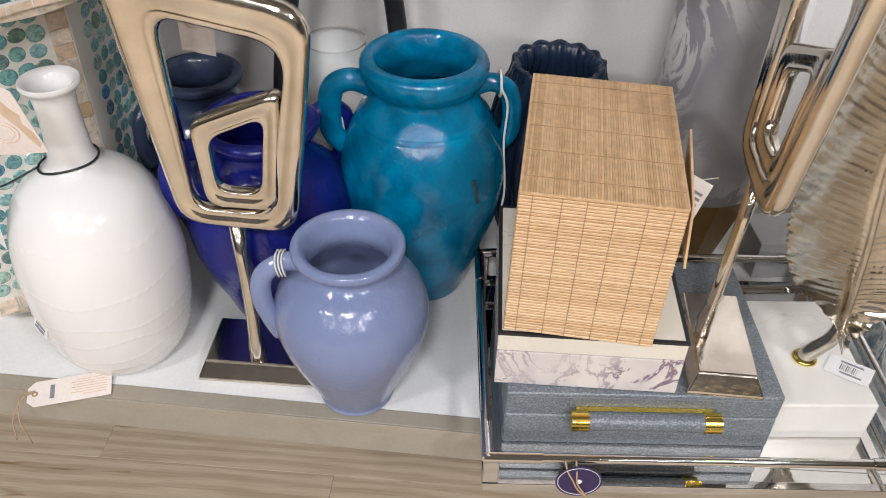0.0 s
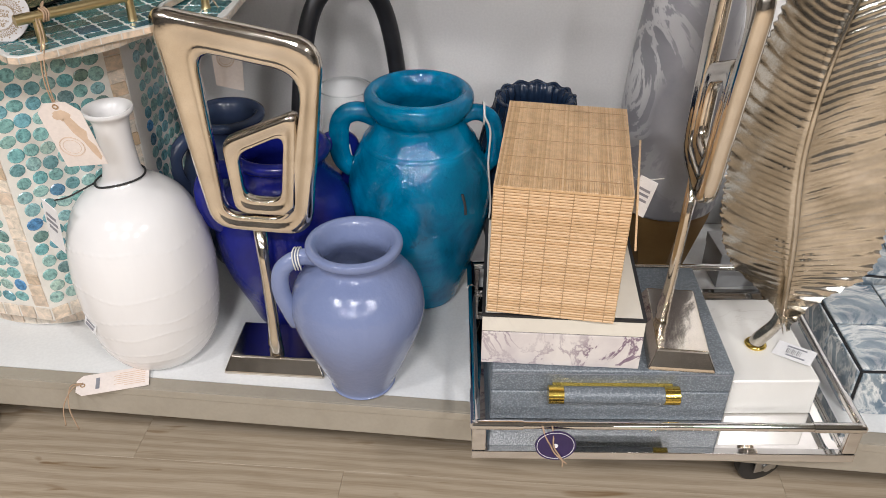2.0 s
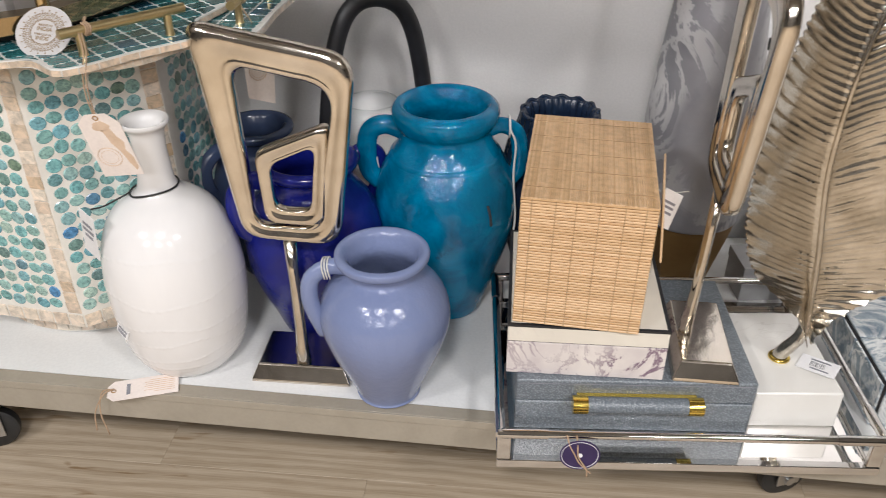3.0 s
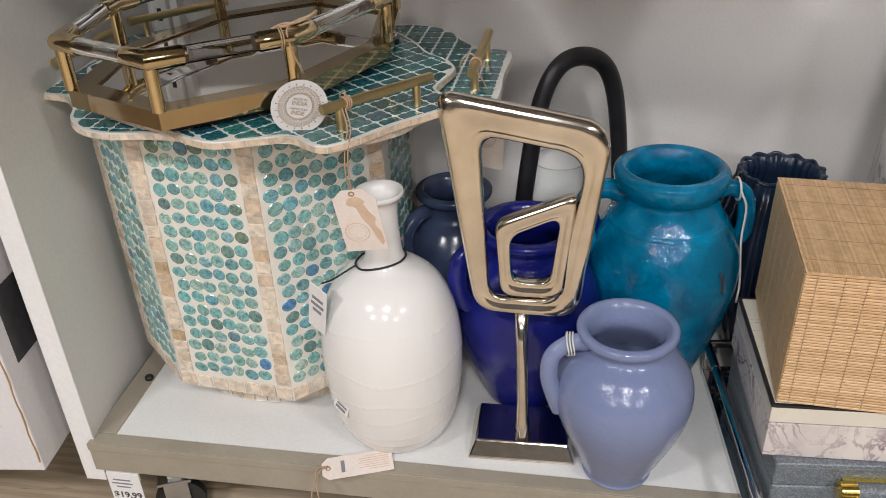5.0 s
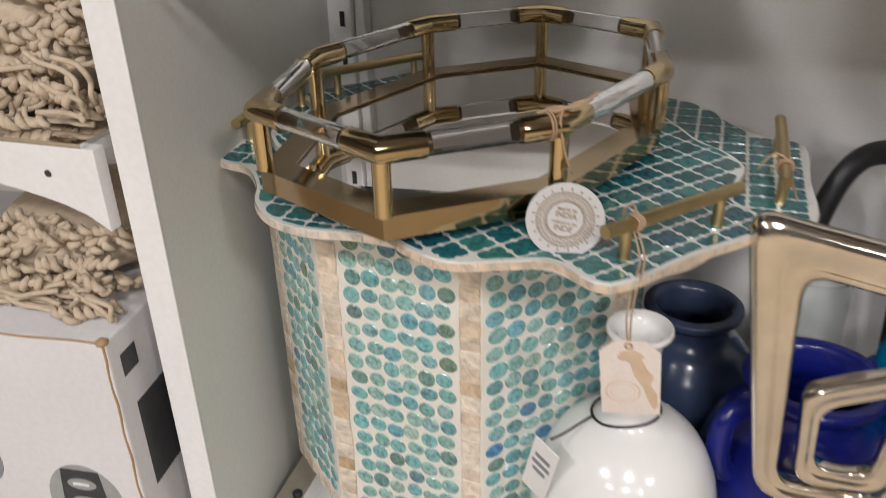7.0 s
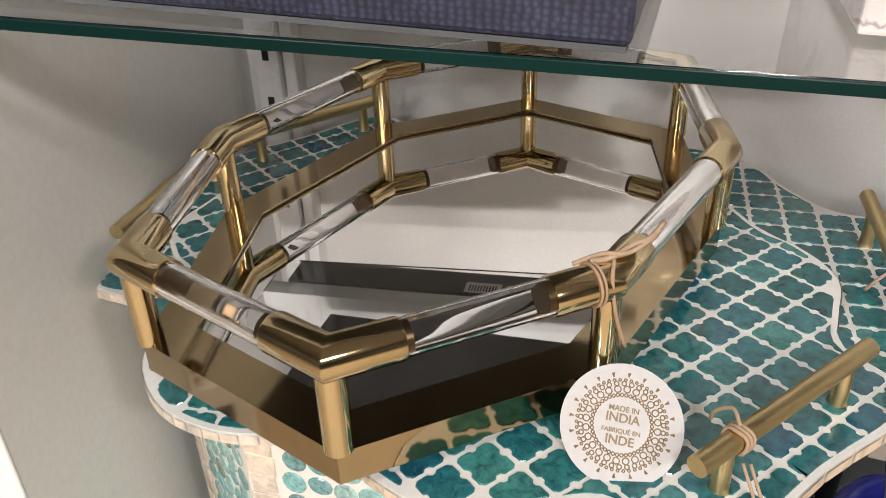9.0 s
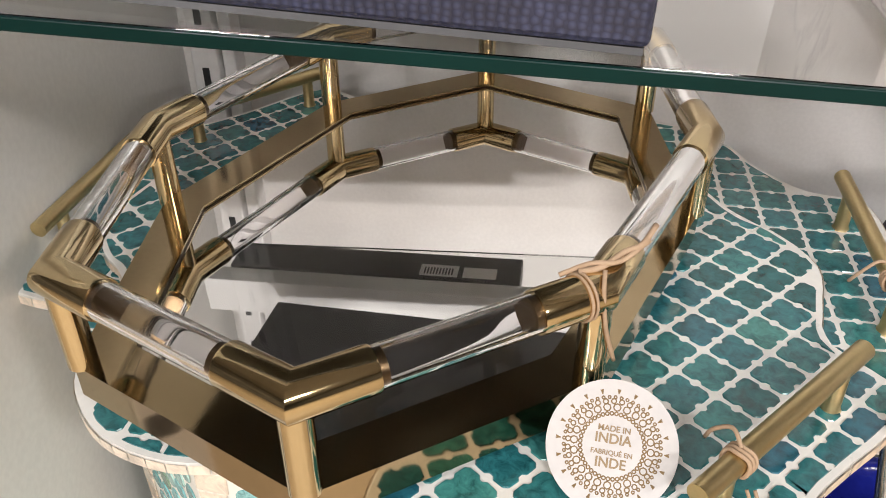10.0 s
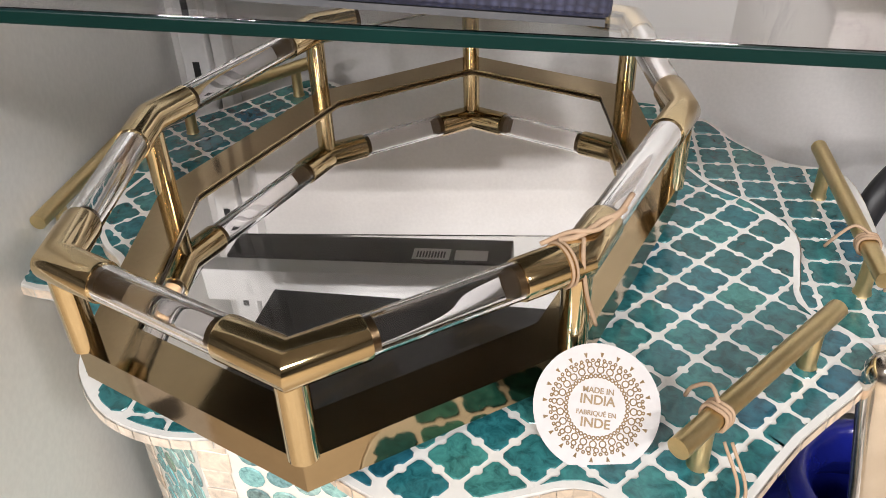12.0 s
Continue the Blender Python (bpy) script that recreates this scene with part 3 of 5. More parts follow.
def white_vase():
    t = thing("bottle_vase", (-0.497, 0.873, SHELF), label="glossy white ceramic bottle vase with embossed bands, on the deck", category="vase")
    prof = smooth_profile([(0.054, 0.0), (0.073, 0.006), (0.094, 0.040), (0.105, 0.092), (0.1095, 0.142), (0.1090, 0.192), (0.1015, 0.240), (0.085, 0.280), (0.061, 0.306), (0.038, 0.321), (0.0285, 0.336), (0.0258, 0.362), (0.0245, 0.395), (0.0265, 0.421), (0.0345, 0.432), (0.0355, 0.436), (0.0335, 0.439), (0.025, 0.432), (0.020, 0.416), (0.018, 0.37), (0.02, 0.33)], 5)
    def emboss(a, z):
        k = 0.0
        for zc, f in ((0.245, 34), (0.175, 38), (0.125, 40), (0.095, 44), (0.062, 40), (0.045, 40)):
            wave = 0.005 * math.sin(a * 3 + zc * 50) + 0.002 * math.sin(a * 7 + zc * 90)
            k += 0.010 * math.exp(-((z - zc - wave) / 0.0020) ** 2) * (0.15 + 0.85 * max(0.0, math.sin(a * f * 1.3)))
        return k
    dense = []
    for (r0, z0), (r1, z1) in zip(prof, prof[1:]):
        steps = max(1, int(abs(z1 - z0) / 0.0018)) if z0 < 0.27 else 1
        dense += [(r0 + (r1 - r0) * i / steps, z0 + (z1 - z0) * i / steps) for i in range(steps)]
    dense.append(prof[-1])
    part("body", lathe(dense, 220, emboss), M["white_glaze"], t, smooth=True)
    # black cord round the neck with a small price tag
    fall = ((0.0, 0.334), (0.032, 0.330), (0.040, 0.320), (0.061, 0.306), (0.086, 0.280), (0.1045, 0.24))
    def rest(x, y):
        r = math.hypot(x, y)
        for (r0, z0), (r1, z1) in zip(fall, fall[1:]):
            if r <= r1:
                return z0 + (z1 - z0) * (r - r0) / (r1 - r0) + 0.0022
        return 0.24
    ring = [(x, y, rest(x, y)) for x, y in [(-0.006 + 0.038 * math.cos(a), 0.0345 * math.sin(a)) for a in [2 * math.pi * i / 48 for i in range(48)]]]
    part("cord", tube(ring, 0.0016, 8, closed=True), M["dark"], t, "black cord", True)
    part("cord_end", tube(spline([(-0.040, -0.014, 0.322), (-0.056, -0.030, 0.317), (-0.070, -0.046, 0.314), (-0.080, -0.062, 0.318)], 6), 0.0014, 8), M["dark"], t, "black cord", True)
    tag = part("price_tag", box(-0.018, -0.0006, -0.045, 0.018, 0.0006, 0.045, 0.0004), M["white_paper"], t, "white price tag")
    tag.matrix_basis = pose(-0.090, -0.066, 0.276, 4, 16, -32)
    for i, (w, z) in enumerate(((0.022, 0.02), (0.026, 0.008), (0.018, -0.004))):
        b = part("print_bar", box(-w / 2, -0.0012, z - 0.003, w / 2, -0.0007, z + 0.003), M["grey_ink"], tag)
    st = part("sticker", box(-0.016, -0.0008, -0.009, 0.016, 0.0, 0.009), M["white_paper"], t, "small white barcode sticker")
    st.matrix_basis = pose(-0.0665, -0.085, 0.108, -12, 12, -38)
    part("print_bar", box(-0.012, -0.0014, -0.006, 0.010, -0.0009, -0.001), M["grey_ink"], st)
    part("print_bar", box(-0.010, -0.0014, 0.002, 0.012, -0.0009, 0.005), M["grey_ink"], st)


def pot(name, x, y, label, mat, profile, handles, segs=72, wob=0.012, rz=0.0, seed=0.0):
    t = thing(name, (x, y, SHELF), rz, label, "jar" if "jar" in name else "jug")
    part("body", lathe(smooth_profile(profile, 5), segs, wobble=wob, seed=seed), mat, t, smooth=True)
    for h, r in handles:
        part("handle", handle(h, r, 8, 1.25), mat, t, smooth=True)
    return t


def inside(profile, lip, depth=0.12):
    return profile + [(lip - 0.006, profile[-1][1] + 0.001), (lip - 0.014, profile[-1][1] - 0.010), (lip - 0.018, profile[-1][1] - 0.035), (lip + 0.005, profile[-1][1] - 0.075), (lip + 0.015, profile[-1][1] - depth), (lip * 0.5, 0.03)]


def pottery():
    p = pot("jug", -0.143, 0.812, "periwinkle blue glazed one-handled jug on the deck", M["periwinkle"],
            inside([(0.044, 0), (0.052, 0.006), (0.052, 0.014), (0.070, 0.057), (0.091, 0.110), (0.1005, 0.152), (0.096, 0.189), (0.078, 0.218), (0.060, 0.233), (0.054, 0.241), (0.058, 0.251), (0.067, 0.258), (0.0705, 0.264), (0.069, 0.271)], 0.066),
            [([(-0.054, -0.008, 0.250), (-0.080, -0.012, 0.253), (-0.105, -0.016, 0.236), (-0.110, -0.018, 0.202), (-0.102, -0.016, 0.166), (-0.092, -0.012, 0.134)], 0.0105)], rz=8, seed=3)
    loop = [(-0.082 + 0.0015 * math.sin(k * 2.1), -0.012 + 0.0165 * math.cos(k), 0.2515 + 0.0165 * math.sin(k)) for k in [2 * math.pi * i / 24 for i in range(24)]]
    for dx in (-0.004, 0.0, 0.004):
        part("tie", tube([(a + dx, b, c) for a, b, c in loop], 0.0011, 6, closed=True), M["white_cord"], p, "white cord tied round the handle", True)
    t = pot("jar", -0.074, 1.064, "bright turquoise glazed two-handled jar with a thick rim", M["turquoise"],
            inside([(0.058, 0), (0.066, 0.006), (0.074, 0.03), (0.096, 0.095), (0.116, 0.165), (0.1225, 0.22), (0.117, 0.265), (0.101, 0.302), (0.085, 0.328), (0.0765, 0.347), (0.0755, 0.358), (0.082, 0.3665), (0.0885, 0.379), (0.089, 0.393), (0.082, 0.401)], 0.079),
            [([(-0.068, 0, 0.352), (-0.100, 0, 0.363), (-0.126, 0, 0.350), (-0.133, 0, 0.312), (-0.129, 0, 0.278), (-0.112, 0, 0.258)], 0.0135),
             ([(0.068, 0, 0.352), (0.094, 0, 0.360), (0.118, 0, 0.347), (0.126, 0, 0.312), (0.124, 0, 0.280), (0.110, 0, 0.260)], 0.0112)], rz=6, seed=7)
    part("tie", tube(spline([(0.106, -0.022, 0.362), (0.116, -0.024, 0.335), (0.114, -0.030, 0.28), (0.119, -0.040, 0.21), (0.115, -0.050, 0.175)], 6), 0.0017, 8), M["white_cord"], t, "white hanging cord", True)
    ring = [(0.106, 0.0195 * math.cos(k), 0.358 + 0.0175 * math.sin(k)) for k in [2 * math.pi * i / 20 for i in range(20)]]
    part("tie", tube(ring, 0.0017, 8, closed=True), M["white_cord"], t, "white cord loop", True)
    part("stamp", tube(spline([(0.068, -0.099, 0.262), (0.072, -0.0985, 0.245), (0.074, -0.0995, 0.225)], 4), 0.0022, 6), M["ink"], t, "small dark stamped mark", True)
    c = pot("jar", -0.293, 0.993, "deep cobalt blue glazed two-handled jar", M["cobalt"],
            inside([(0.062, 0), (0.070, 0.006), (0.084, 0.045), (0.108, 0.105), (0.1185, 0.155), (0.117, 0.205), (0.100, 0.25), (0.080, 0.275), (0.0725, 0.29), (0.073, 0.305), (0.080, 0.314), (0.083, 0.322), (0.079, 0.328)], 0.074),
            [([(0.066, 0, 0.300), (0.100, 0, 0.312), (0.126, 0, 0.298), (0.130, 0, 0.262), (0.122, 0, 0.232), (0.108, 0, 0.215)], 0.0125),
             ([(-0.066, 0, 0.300), (-0.100, 0, 0.312), (-0.126, 0, 0.298), (-0.130, 0, 0.262), (-0.122, 0, 0.232), (-0.108, 0, 0.215)], 0.0125)], rz=38, seed=11)
    part("tie", tube(spline([(0.118, -0.016, 0.302), (0.122, -0.020, 0.26), (0.131, -0.024, 0.21)], 6), 0.0016, 8), M["white_cord"], c, "white hanging cord", True)
    s = pot("jug", -0.434, 1.165, "dark slate blue glazed jug behind the white vase", M["slate"],
            inside([(0.055, 0), (0.062, 0.006), (0.075, 0.05), (0.094, 0.11), (0.102, 0.16), (0.096, 0.205), (0.076, 0.240), (0.060, 0.256), (0.055, 0.268), (0.058, 0.282), (0.067, 0.290), (0.069, 0.297), (0.066, 0.302)], 0.062),
            [([(-0.055, 0, 0.272), (-0.085, -0.01, 0.274), (-0.112, -0.016, 0.252), (-0.114, -0.018, 0.215), (-0.100, -0.014, 0.18)], 0.0115)], rz=42, seed=15)
    # ribbed navy vase with a pinched rim
    v = thing("ribbed_vase", (0.118, 1.170, SHELF), 0, "navy blue glazed vase with vertical ribs and a fluted rim", "vase")
    def rib(a, z):
        return 0.022 * math.sin(a * 26) * min(1.0, z / 0.05) + (0.03 * math.sin(a * 13) if z > 0.330 else 0.0)
    part("body", lathe(smooth_profile([(0.05, 0), (0.06, 0.01), (0.085, 0.09), (0.100, 0.18), (0.098, 0.24), (0.085, 0.300), (0.071, 0.330), (0.068, 0.344), (0.064, 0.348), (0.058, 0.344), (0.054, 0.32), (0.07, 0.25), (0.07, 0.1), (0.03, 0.03)], 4), 208, rib), M["navy_rib"], v, smooth=True)
    lip = []
    for i in range(104):
        a = 2 * math.pi * i / 104
        r = 0.0665 * (1 + 0.025 * math.sin(a * 13))
        lip.append((r * math.cos(a), r * math.sin(a), 0.3475 + 0.0022 * math.sin(a * 13 + 1)))
    part("rim", tube(lip, 0.0032, 8, closed=True), M["navy_rib"], v, "fluted glazed rim", True)


white_vase()
pottery()


def marble_vase():
    t = thing("floor_vase", (0.366, 1.195, SHELF), 12, "tall tapered grey marbled vase with a faceted brown foot", "vase")
    bm = lathe(smooth_profile([(0.095, 0.150), (0.097, 0.17), (0.098, 0.22), (0.094, 0.36), (0.080, 0.50), (0.066, 0.62), (0.058, 0.68), (0.054, 0.68), (0.05, 0.6)], 4), 64)
    part("body", bm, M["grey_marble"], t, smooth=True)
    part("foot", lathe([(0.058, 0), (0.092, 0.134), (0.094, 0.149)], 8), M["bronze"], t, "faceted bronze-brown foot")


marble_vase()


def lantern():
    t = thing("arched_stand", (-0.222, 1.262, SHELF), 34, "black metal stand with a tall arched handle", "stand")
    part("base", lathe([(0.075, 0), (0.078, 0.003), (0.078, 0.012), (0.07, 0.014)], 40), M["black"], t, "round black base", 40)
    arch = spline([(x * 1.08, y, z) for x, y, z in [(-0.112, 0, 0.0), (-0.108, 0, 0.15), (-0.095, 0, 0.30), (-0.070, 0, 0.440), (-0.034, 0, 0.502), (0.020, 0, 0.506), (0.062, 0, 0.465), (0.086, 0, 0.36), (0.104, 0, 0.15), (0.110, 0, 0.0)]], 8)
    part("arch", tube(arch, 0.0165, 16, flat=0.85), M["black"], t, "black arched handle", True)
    g = thing("glass_vase", (-0.250, 1.338, SHELF), 0, "clear glass cylinder vase against the back panel", "vase")
    bm = lathe([(0.048, 0.0), (0.051, 0.003), (0.053, 0.282), (0.0505, 0.283), (0.0485, 0.008)], 48)
    part("cylinder", bm, M["thin_glass"], g, smooth=60).visible_shadow = False
    part("rim", tube([(0.0518 * math.cos(k), 0.0518 * math.sin(k), 0.2835) for k in [2 * math.pi * i / 48 for i in range(48)]], 0.0012, 8, closed=True), M["thin_glass"], g, "polished glass rim", True)


lantern()

# ---------------------------------------------------------------- metal sculptures
def ring_mesh(outer, inner, depth, n=18):
    """A closed cast frame between two rounded quadrilaterals in the xz plane."""
    bm = bmesh.new()
    def loop(q, round_):
        pts = []
        k = len(q)
        for i in range(k):
            a, b, c = Vector(q[i - 1]), Vector(q[i]), Vector(q[(i + 1) % k])
            d0, d1 = (a - b).normalized(), (c - b).normalized()
            p, r = b + d0 * round_[i], b + d1 * round_[i]
            e = c + (b - c).normalized() * round_[(i + 1) % k]
            for s in range(6):
                u = s / 6
                pts.append(p * (1 - u) ** 2 + b * 2 * u * (1 - u) + r * u * u)
            for s in range(n):
                pts.append(r.lerp(e, s / n))
        return pts
    o, i_ = loop(*outer), loop(*inner)
    # outer bevel, broad face, shallow hollow, bright inner lip
    face = ((0.97, 0.42), (0.86, 0.80), (0.62, 0.98), (0.25, 0.98), (-0.15, 0.84), (-0.45, 0.70), (-0.60, 0.74), (-0.78, 0.80), (-0.92, 0.62), (-0.98, 0.30))
    section = [(1.0, 0.0)] + list(face) + [(-1.0, 0.0)] + [(p, -q) for p, q in face[::-1]]
    segs = len(section)
    rings = []
    def lean(x, y, z):
        return (x, y + 0.05 * z, z * 0.985)
    for a, b in zip(o, i_):
        c, h = (a + b) / 2, (a - b) / 2
        w = 1.0 + 0.05 * noise.noise((c.x * 30, c.y * 30, 1))
        rings.append([bm.verts.new(lean(c.x + h.x * p * w, depth * q, c.y + h.y * p * w)) for p, q in section])
    m = len(rings)
    for a in range(m):
        p, q = rings[a], rings[(a + 1) % m]
        for k in range(segs):
            j = (k + 1) % segs
            bm.faces.new((p[k], p[j], q[j], q[k]))
    return bm


def sculpture():
    # origin under the stem on the deck
    t = thing("metal_sculpture", (-0.290, 0.838, SHELF), 0, "cast nickel loop-within-loop sculpture standing on the shelf deck", "sculpture", "loop sculptures")
    X, Z = 0.290, -SHELF + 0.003
    def q(pts):
        return [(x + X, z + Z) for x, z in pts]
    out = q([(-0.411, 0.864), (-0.175, 0.819), (-0.213, 0.522), (-0.361, 0.530)])
    inn = q([(-0.350, 0.802), (-0.207, 0.773), (-0.248, 0.552), (-0.339, 0.553)])
    part("outer_loop", ring_mesh((out, (0.032, 0.046, 0.036, 0.034)), (inn, (0.03, 0.042, 0.028, 0.024)), 0.0135), M["nickel"], t, smooth=True)
    o2 = q([(-0.332, 0.673), (-0.218, 0.722), (-0.233, 0.553), (-0.324, 0.556)])
    i2 = q([(-0.310, 0.652), (-0.241, 0.684), (-0.254, 0.581), (-0.307, 0.580)])
    part("inner_loop", ring_mesh((o2, (0.016, 0.016, 0.022, 0.022)), (i2, (0.02, 0.022, 0.018, 0.018)), 0.0120, 12), M["nickel"], t, smooth=True)
    part("stem", tube([(0.0, 0, 0.027), (0.001, 0, 0.035), (0.001, 0, 0.042), (0.0, 0, 0.048), (0.0, 0.002, 0.06), (0.0, 0.005, 0.10), (-0.002, 0.0095, 0.19), (-0.003, 0.013, 0.259)], [0.0105, 0.0125, 0.0105, 0.0120, 0.0105, 0.0090, 0.0088, 0.0105], 16), M["nickel"], t, "round cast stem", True)
    bm = bmesh.new()
    lo = [(-0.083, -0.030), (0.083, -0.030), (0.083, 0.085), (-0.083, 0.085)]
    hi = [(-0.072, -0.017), (0.072, -0.017), (0.072, 0.070), (-0.072, 0.070)]
    a = [bm.verts.new((x, y, 0.0)) for x, y in lo]
    b = [bm.verts.new((x, y, 0.004)) for x, y in lo]
    c = [bm.verts.new((x, y, 0.030)) for x, y in hi]
    bm.faces.new(a[::-1])
    bm.faces.new(c)
    for p, r in ((a, b), (b, c)):
        for i in range(4):
            j = (i + 1) % 4
            bm.faces.new((p[i], p[j], r[j], r[i]))
    bmesh.ops.bevel(bm, geom=bm.edges[:], offset=0.0025, segments=2, profile=0.5, affect="EDGES")
    part("base", bm, M["nickel"], t, "polished sloping base")
    return t


sc = sculpture()

# ---------------------------------------------------------------- chrome tray and its load
TRAY = pose(0.040, 0.660, SHELF, 0, 0, 3.8)


def chrome_tray():
    t = thing("mirror_tray", (0, 0, 0), 0, "rectangular chrome-railed mirror tray overhanging the deck edge", "tray")
    t.matrix_basis = TRAY
    w, d, h = 0.553, 0.400, 0.067
    bm = bmesh.new()
    for q in ((0, 0, w, 0.012), (0, d - 0.012, w, d), (0, 0.012, 0.012, d - 0.012), (w - 0.012, 0.012, w, d - 0.012)):
        box(q[0], q[1], 0.001, q[2], q[3], 0.016, 0.001, bm=bm)
    part("frame", bm, M["chrome"], t, "chrome base frame")
    part("mirror_floor", box(0.0125, 0.0125, 0.004, w - 0.0125, d - 0.0125, 0.009), M["mirror"], t, "mirror glass floor")
    for x, y in ((0.010, 0.006), (w - 0.010, 0.006), (0.010, d - 0.006), (w - 0.010, d - 0.006)):
        part("post", box(x - 0.010, y - 0.005, 0.016, x + 0.010, y + 0.005, h - 0.006, 0.002), M["chrome"], t, "flat chrome post")
    r = 0.0075
    for a, b in (((0, 0.004), (w, 0.004)), ((0, d - 0.004), (w, d - 0.004)), ((0.004, 0), (0.004, d)), ((w - 0.004, 0), (w - 0.004, d))):
        v = Vector((b[0] - a[0], b[1] - a[1], 0))
        n = v.normalized()
        A, B = Vector((a[0], a[1], h)), Vector((b[0], b[1], h))
        part("rail", tube([A + n * 0.07, B - n * 0.07], r * 0.82, 16), M["chrome"], t, "chrome rail", 40)
        for s, e in ((A, A + n * 0.072), (B, B - n * 0.072)):
            part("sleeve", tube([s, e], r, 16), M["chrome"], t, "chrome corner sleeve", 40)
    # purple oval hang tag tied to the front rail
    card = prism([(0.029 * math.cos(k), 0.026 * math.sin(k)) for k in [2 * math.pi * i / 40 for i in range(40)]], 0, 0.0012)
    tg = part("hang_tag", card, M["purple"], t, "dark purple oval hang tag")
    tg.matrix_basis = pose(0.118, -0.011, 0.042, 84, 0, 0)
    part("border", tube([(0.0262 * math.cos(k), 0.0232 * math.sin(k), 0.0012) for k in [2 * math.pi * i / 40 for i in range(40)]], 0.0004, 6, closed=True), M["white_paper"], tg, "thin pale border line")
    part("emblem", prism([(0.004 * math.cos(k), 0.004 * math.sin(k)) for k in [2 * math.pi * i / 6 for i in range(6)]], 0.0012, 0.0016), M["white_paper"], tg, "small pale emblem")
    part("string", tube(spline([(0.098, -0.006, 0.075), (0.103, -0.010, 0.058), (0.110, -0.013, 0.045), (0.118, -0.016, 0.03), (0.135, -0.018, 0.012)], 6), 0.0012, 6), M["twine"], t, "jute string", True)
    part("string", tube(spline([(0.112, -0.004, 0.073), (0.114, -0.010, 0.058), (0.116, -0.014, 0.040), (0.128, -0.017, 0.020), (0.130, -0.018, 0.006)], 6), 0.0012, 6), M["twine"], t, "jute string", True)


chrome_tray()
IN = 0.010  # the mirror floor's height over the deck


def on_tray(x, y, z, rz=0.0):
    return TRAY @ pose(x, y, z, 0, 0, rz)


def grey_case():
    t = thing("storage_box", label="grey shagreen box with a gold-capped roll handle in the tray", category="box")
    t.matrix_basis = on_tray(0.028, 0.070, IN)
    w, d, h = 0.354, 0.265, 0.100
    part("body", box(0, 0, 0, w, d, 0.058, 0.004, 3), M["shagreen"], t)
    part("lid", box(0, 0, 0.0588, w, d, h, 0.004, 3), M["shagreen"], t)
    part("stitching", box(0.004, -0.0006, h - 0.007, w - 0.004, 0.0, h - 0.006), M["grey_ink"], t, "line of stitching")
    hz, hy = 0.068, -0.016
    part("grip", tube([(0.10, hy, hz), (0.255, hy, hz)], 0.0125, 20), M["shagreen"], t, "shagreen-wrapped roll handle", 40)
    for x in (0.083, 0.251):
        part("cap", tube([(x, hy, hz), (x + 0.022, hy, hz)], 0.0138, 20), M["gold"], t, "bright gold end cap", 40)
    part("hinge_bar", box(0.09, -0.012, hz + 0.006, 0.266, 0.0, hz + 0.0095, 0.001), M["gold"], t, "gold mounting bar")


def marble_case():
    t = thing("trinket_box", label="pale veined marble box with black edges, on the grey box", category="box")
    t.matrix_basis = pose(0.047, 0.747, SHELF + IN + 0.1005, 0, 0, 0.8)
    w, d, h = 0.229, 0.256, 0.090
    part("body", box(0, 0, 0, w, d, 0.058, 0.001), M["pale_marble"], t)
    part("seam", box(0.002, 0.002, 0.0582, w - 0.002, d - 0.002, 0.0595), M["black"], t, "black seam")
    part("lid", box(0, 0, 0.0597, w, d, 0.086, 0.001), M["cream"], t, "cream stone lid")
    bm = bmesh.new()
    for q in ((-0.001, -0.001, w + 0.001, 0.004), (-0.001, d - 0.004, w + 0.001, d + 0.001), (-0.001, 0.004, 0.004, d - 0.004), (w - 0.004, 0.004, w + 0.001, d - 0.004)):
        box(q[0], q[1], 0.0862, q[2], q[3], h, bm=bm)
    part("edging", bm, M["black"], t, "black edge banding")
    part("top", box(0.0042, 0.0042, 0.0862, w - 0.0042, d - 0.0042, h), M["cream"], t, "cream inlaid top")


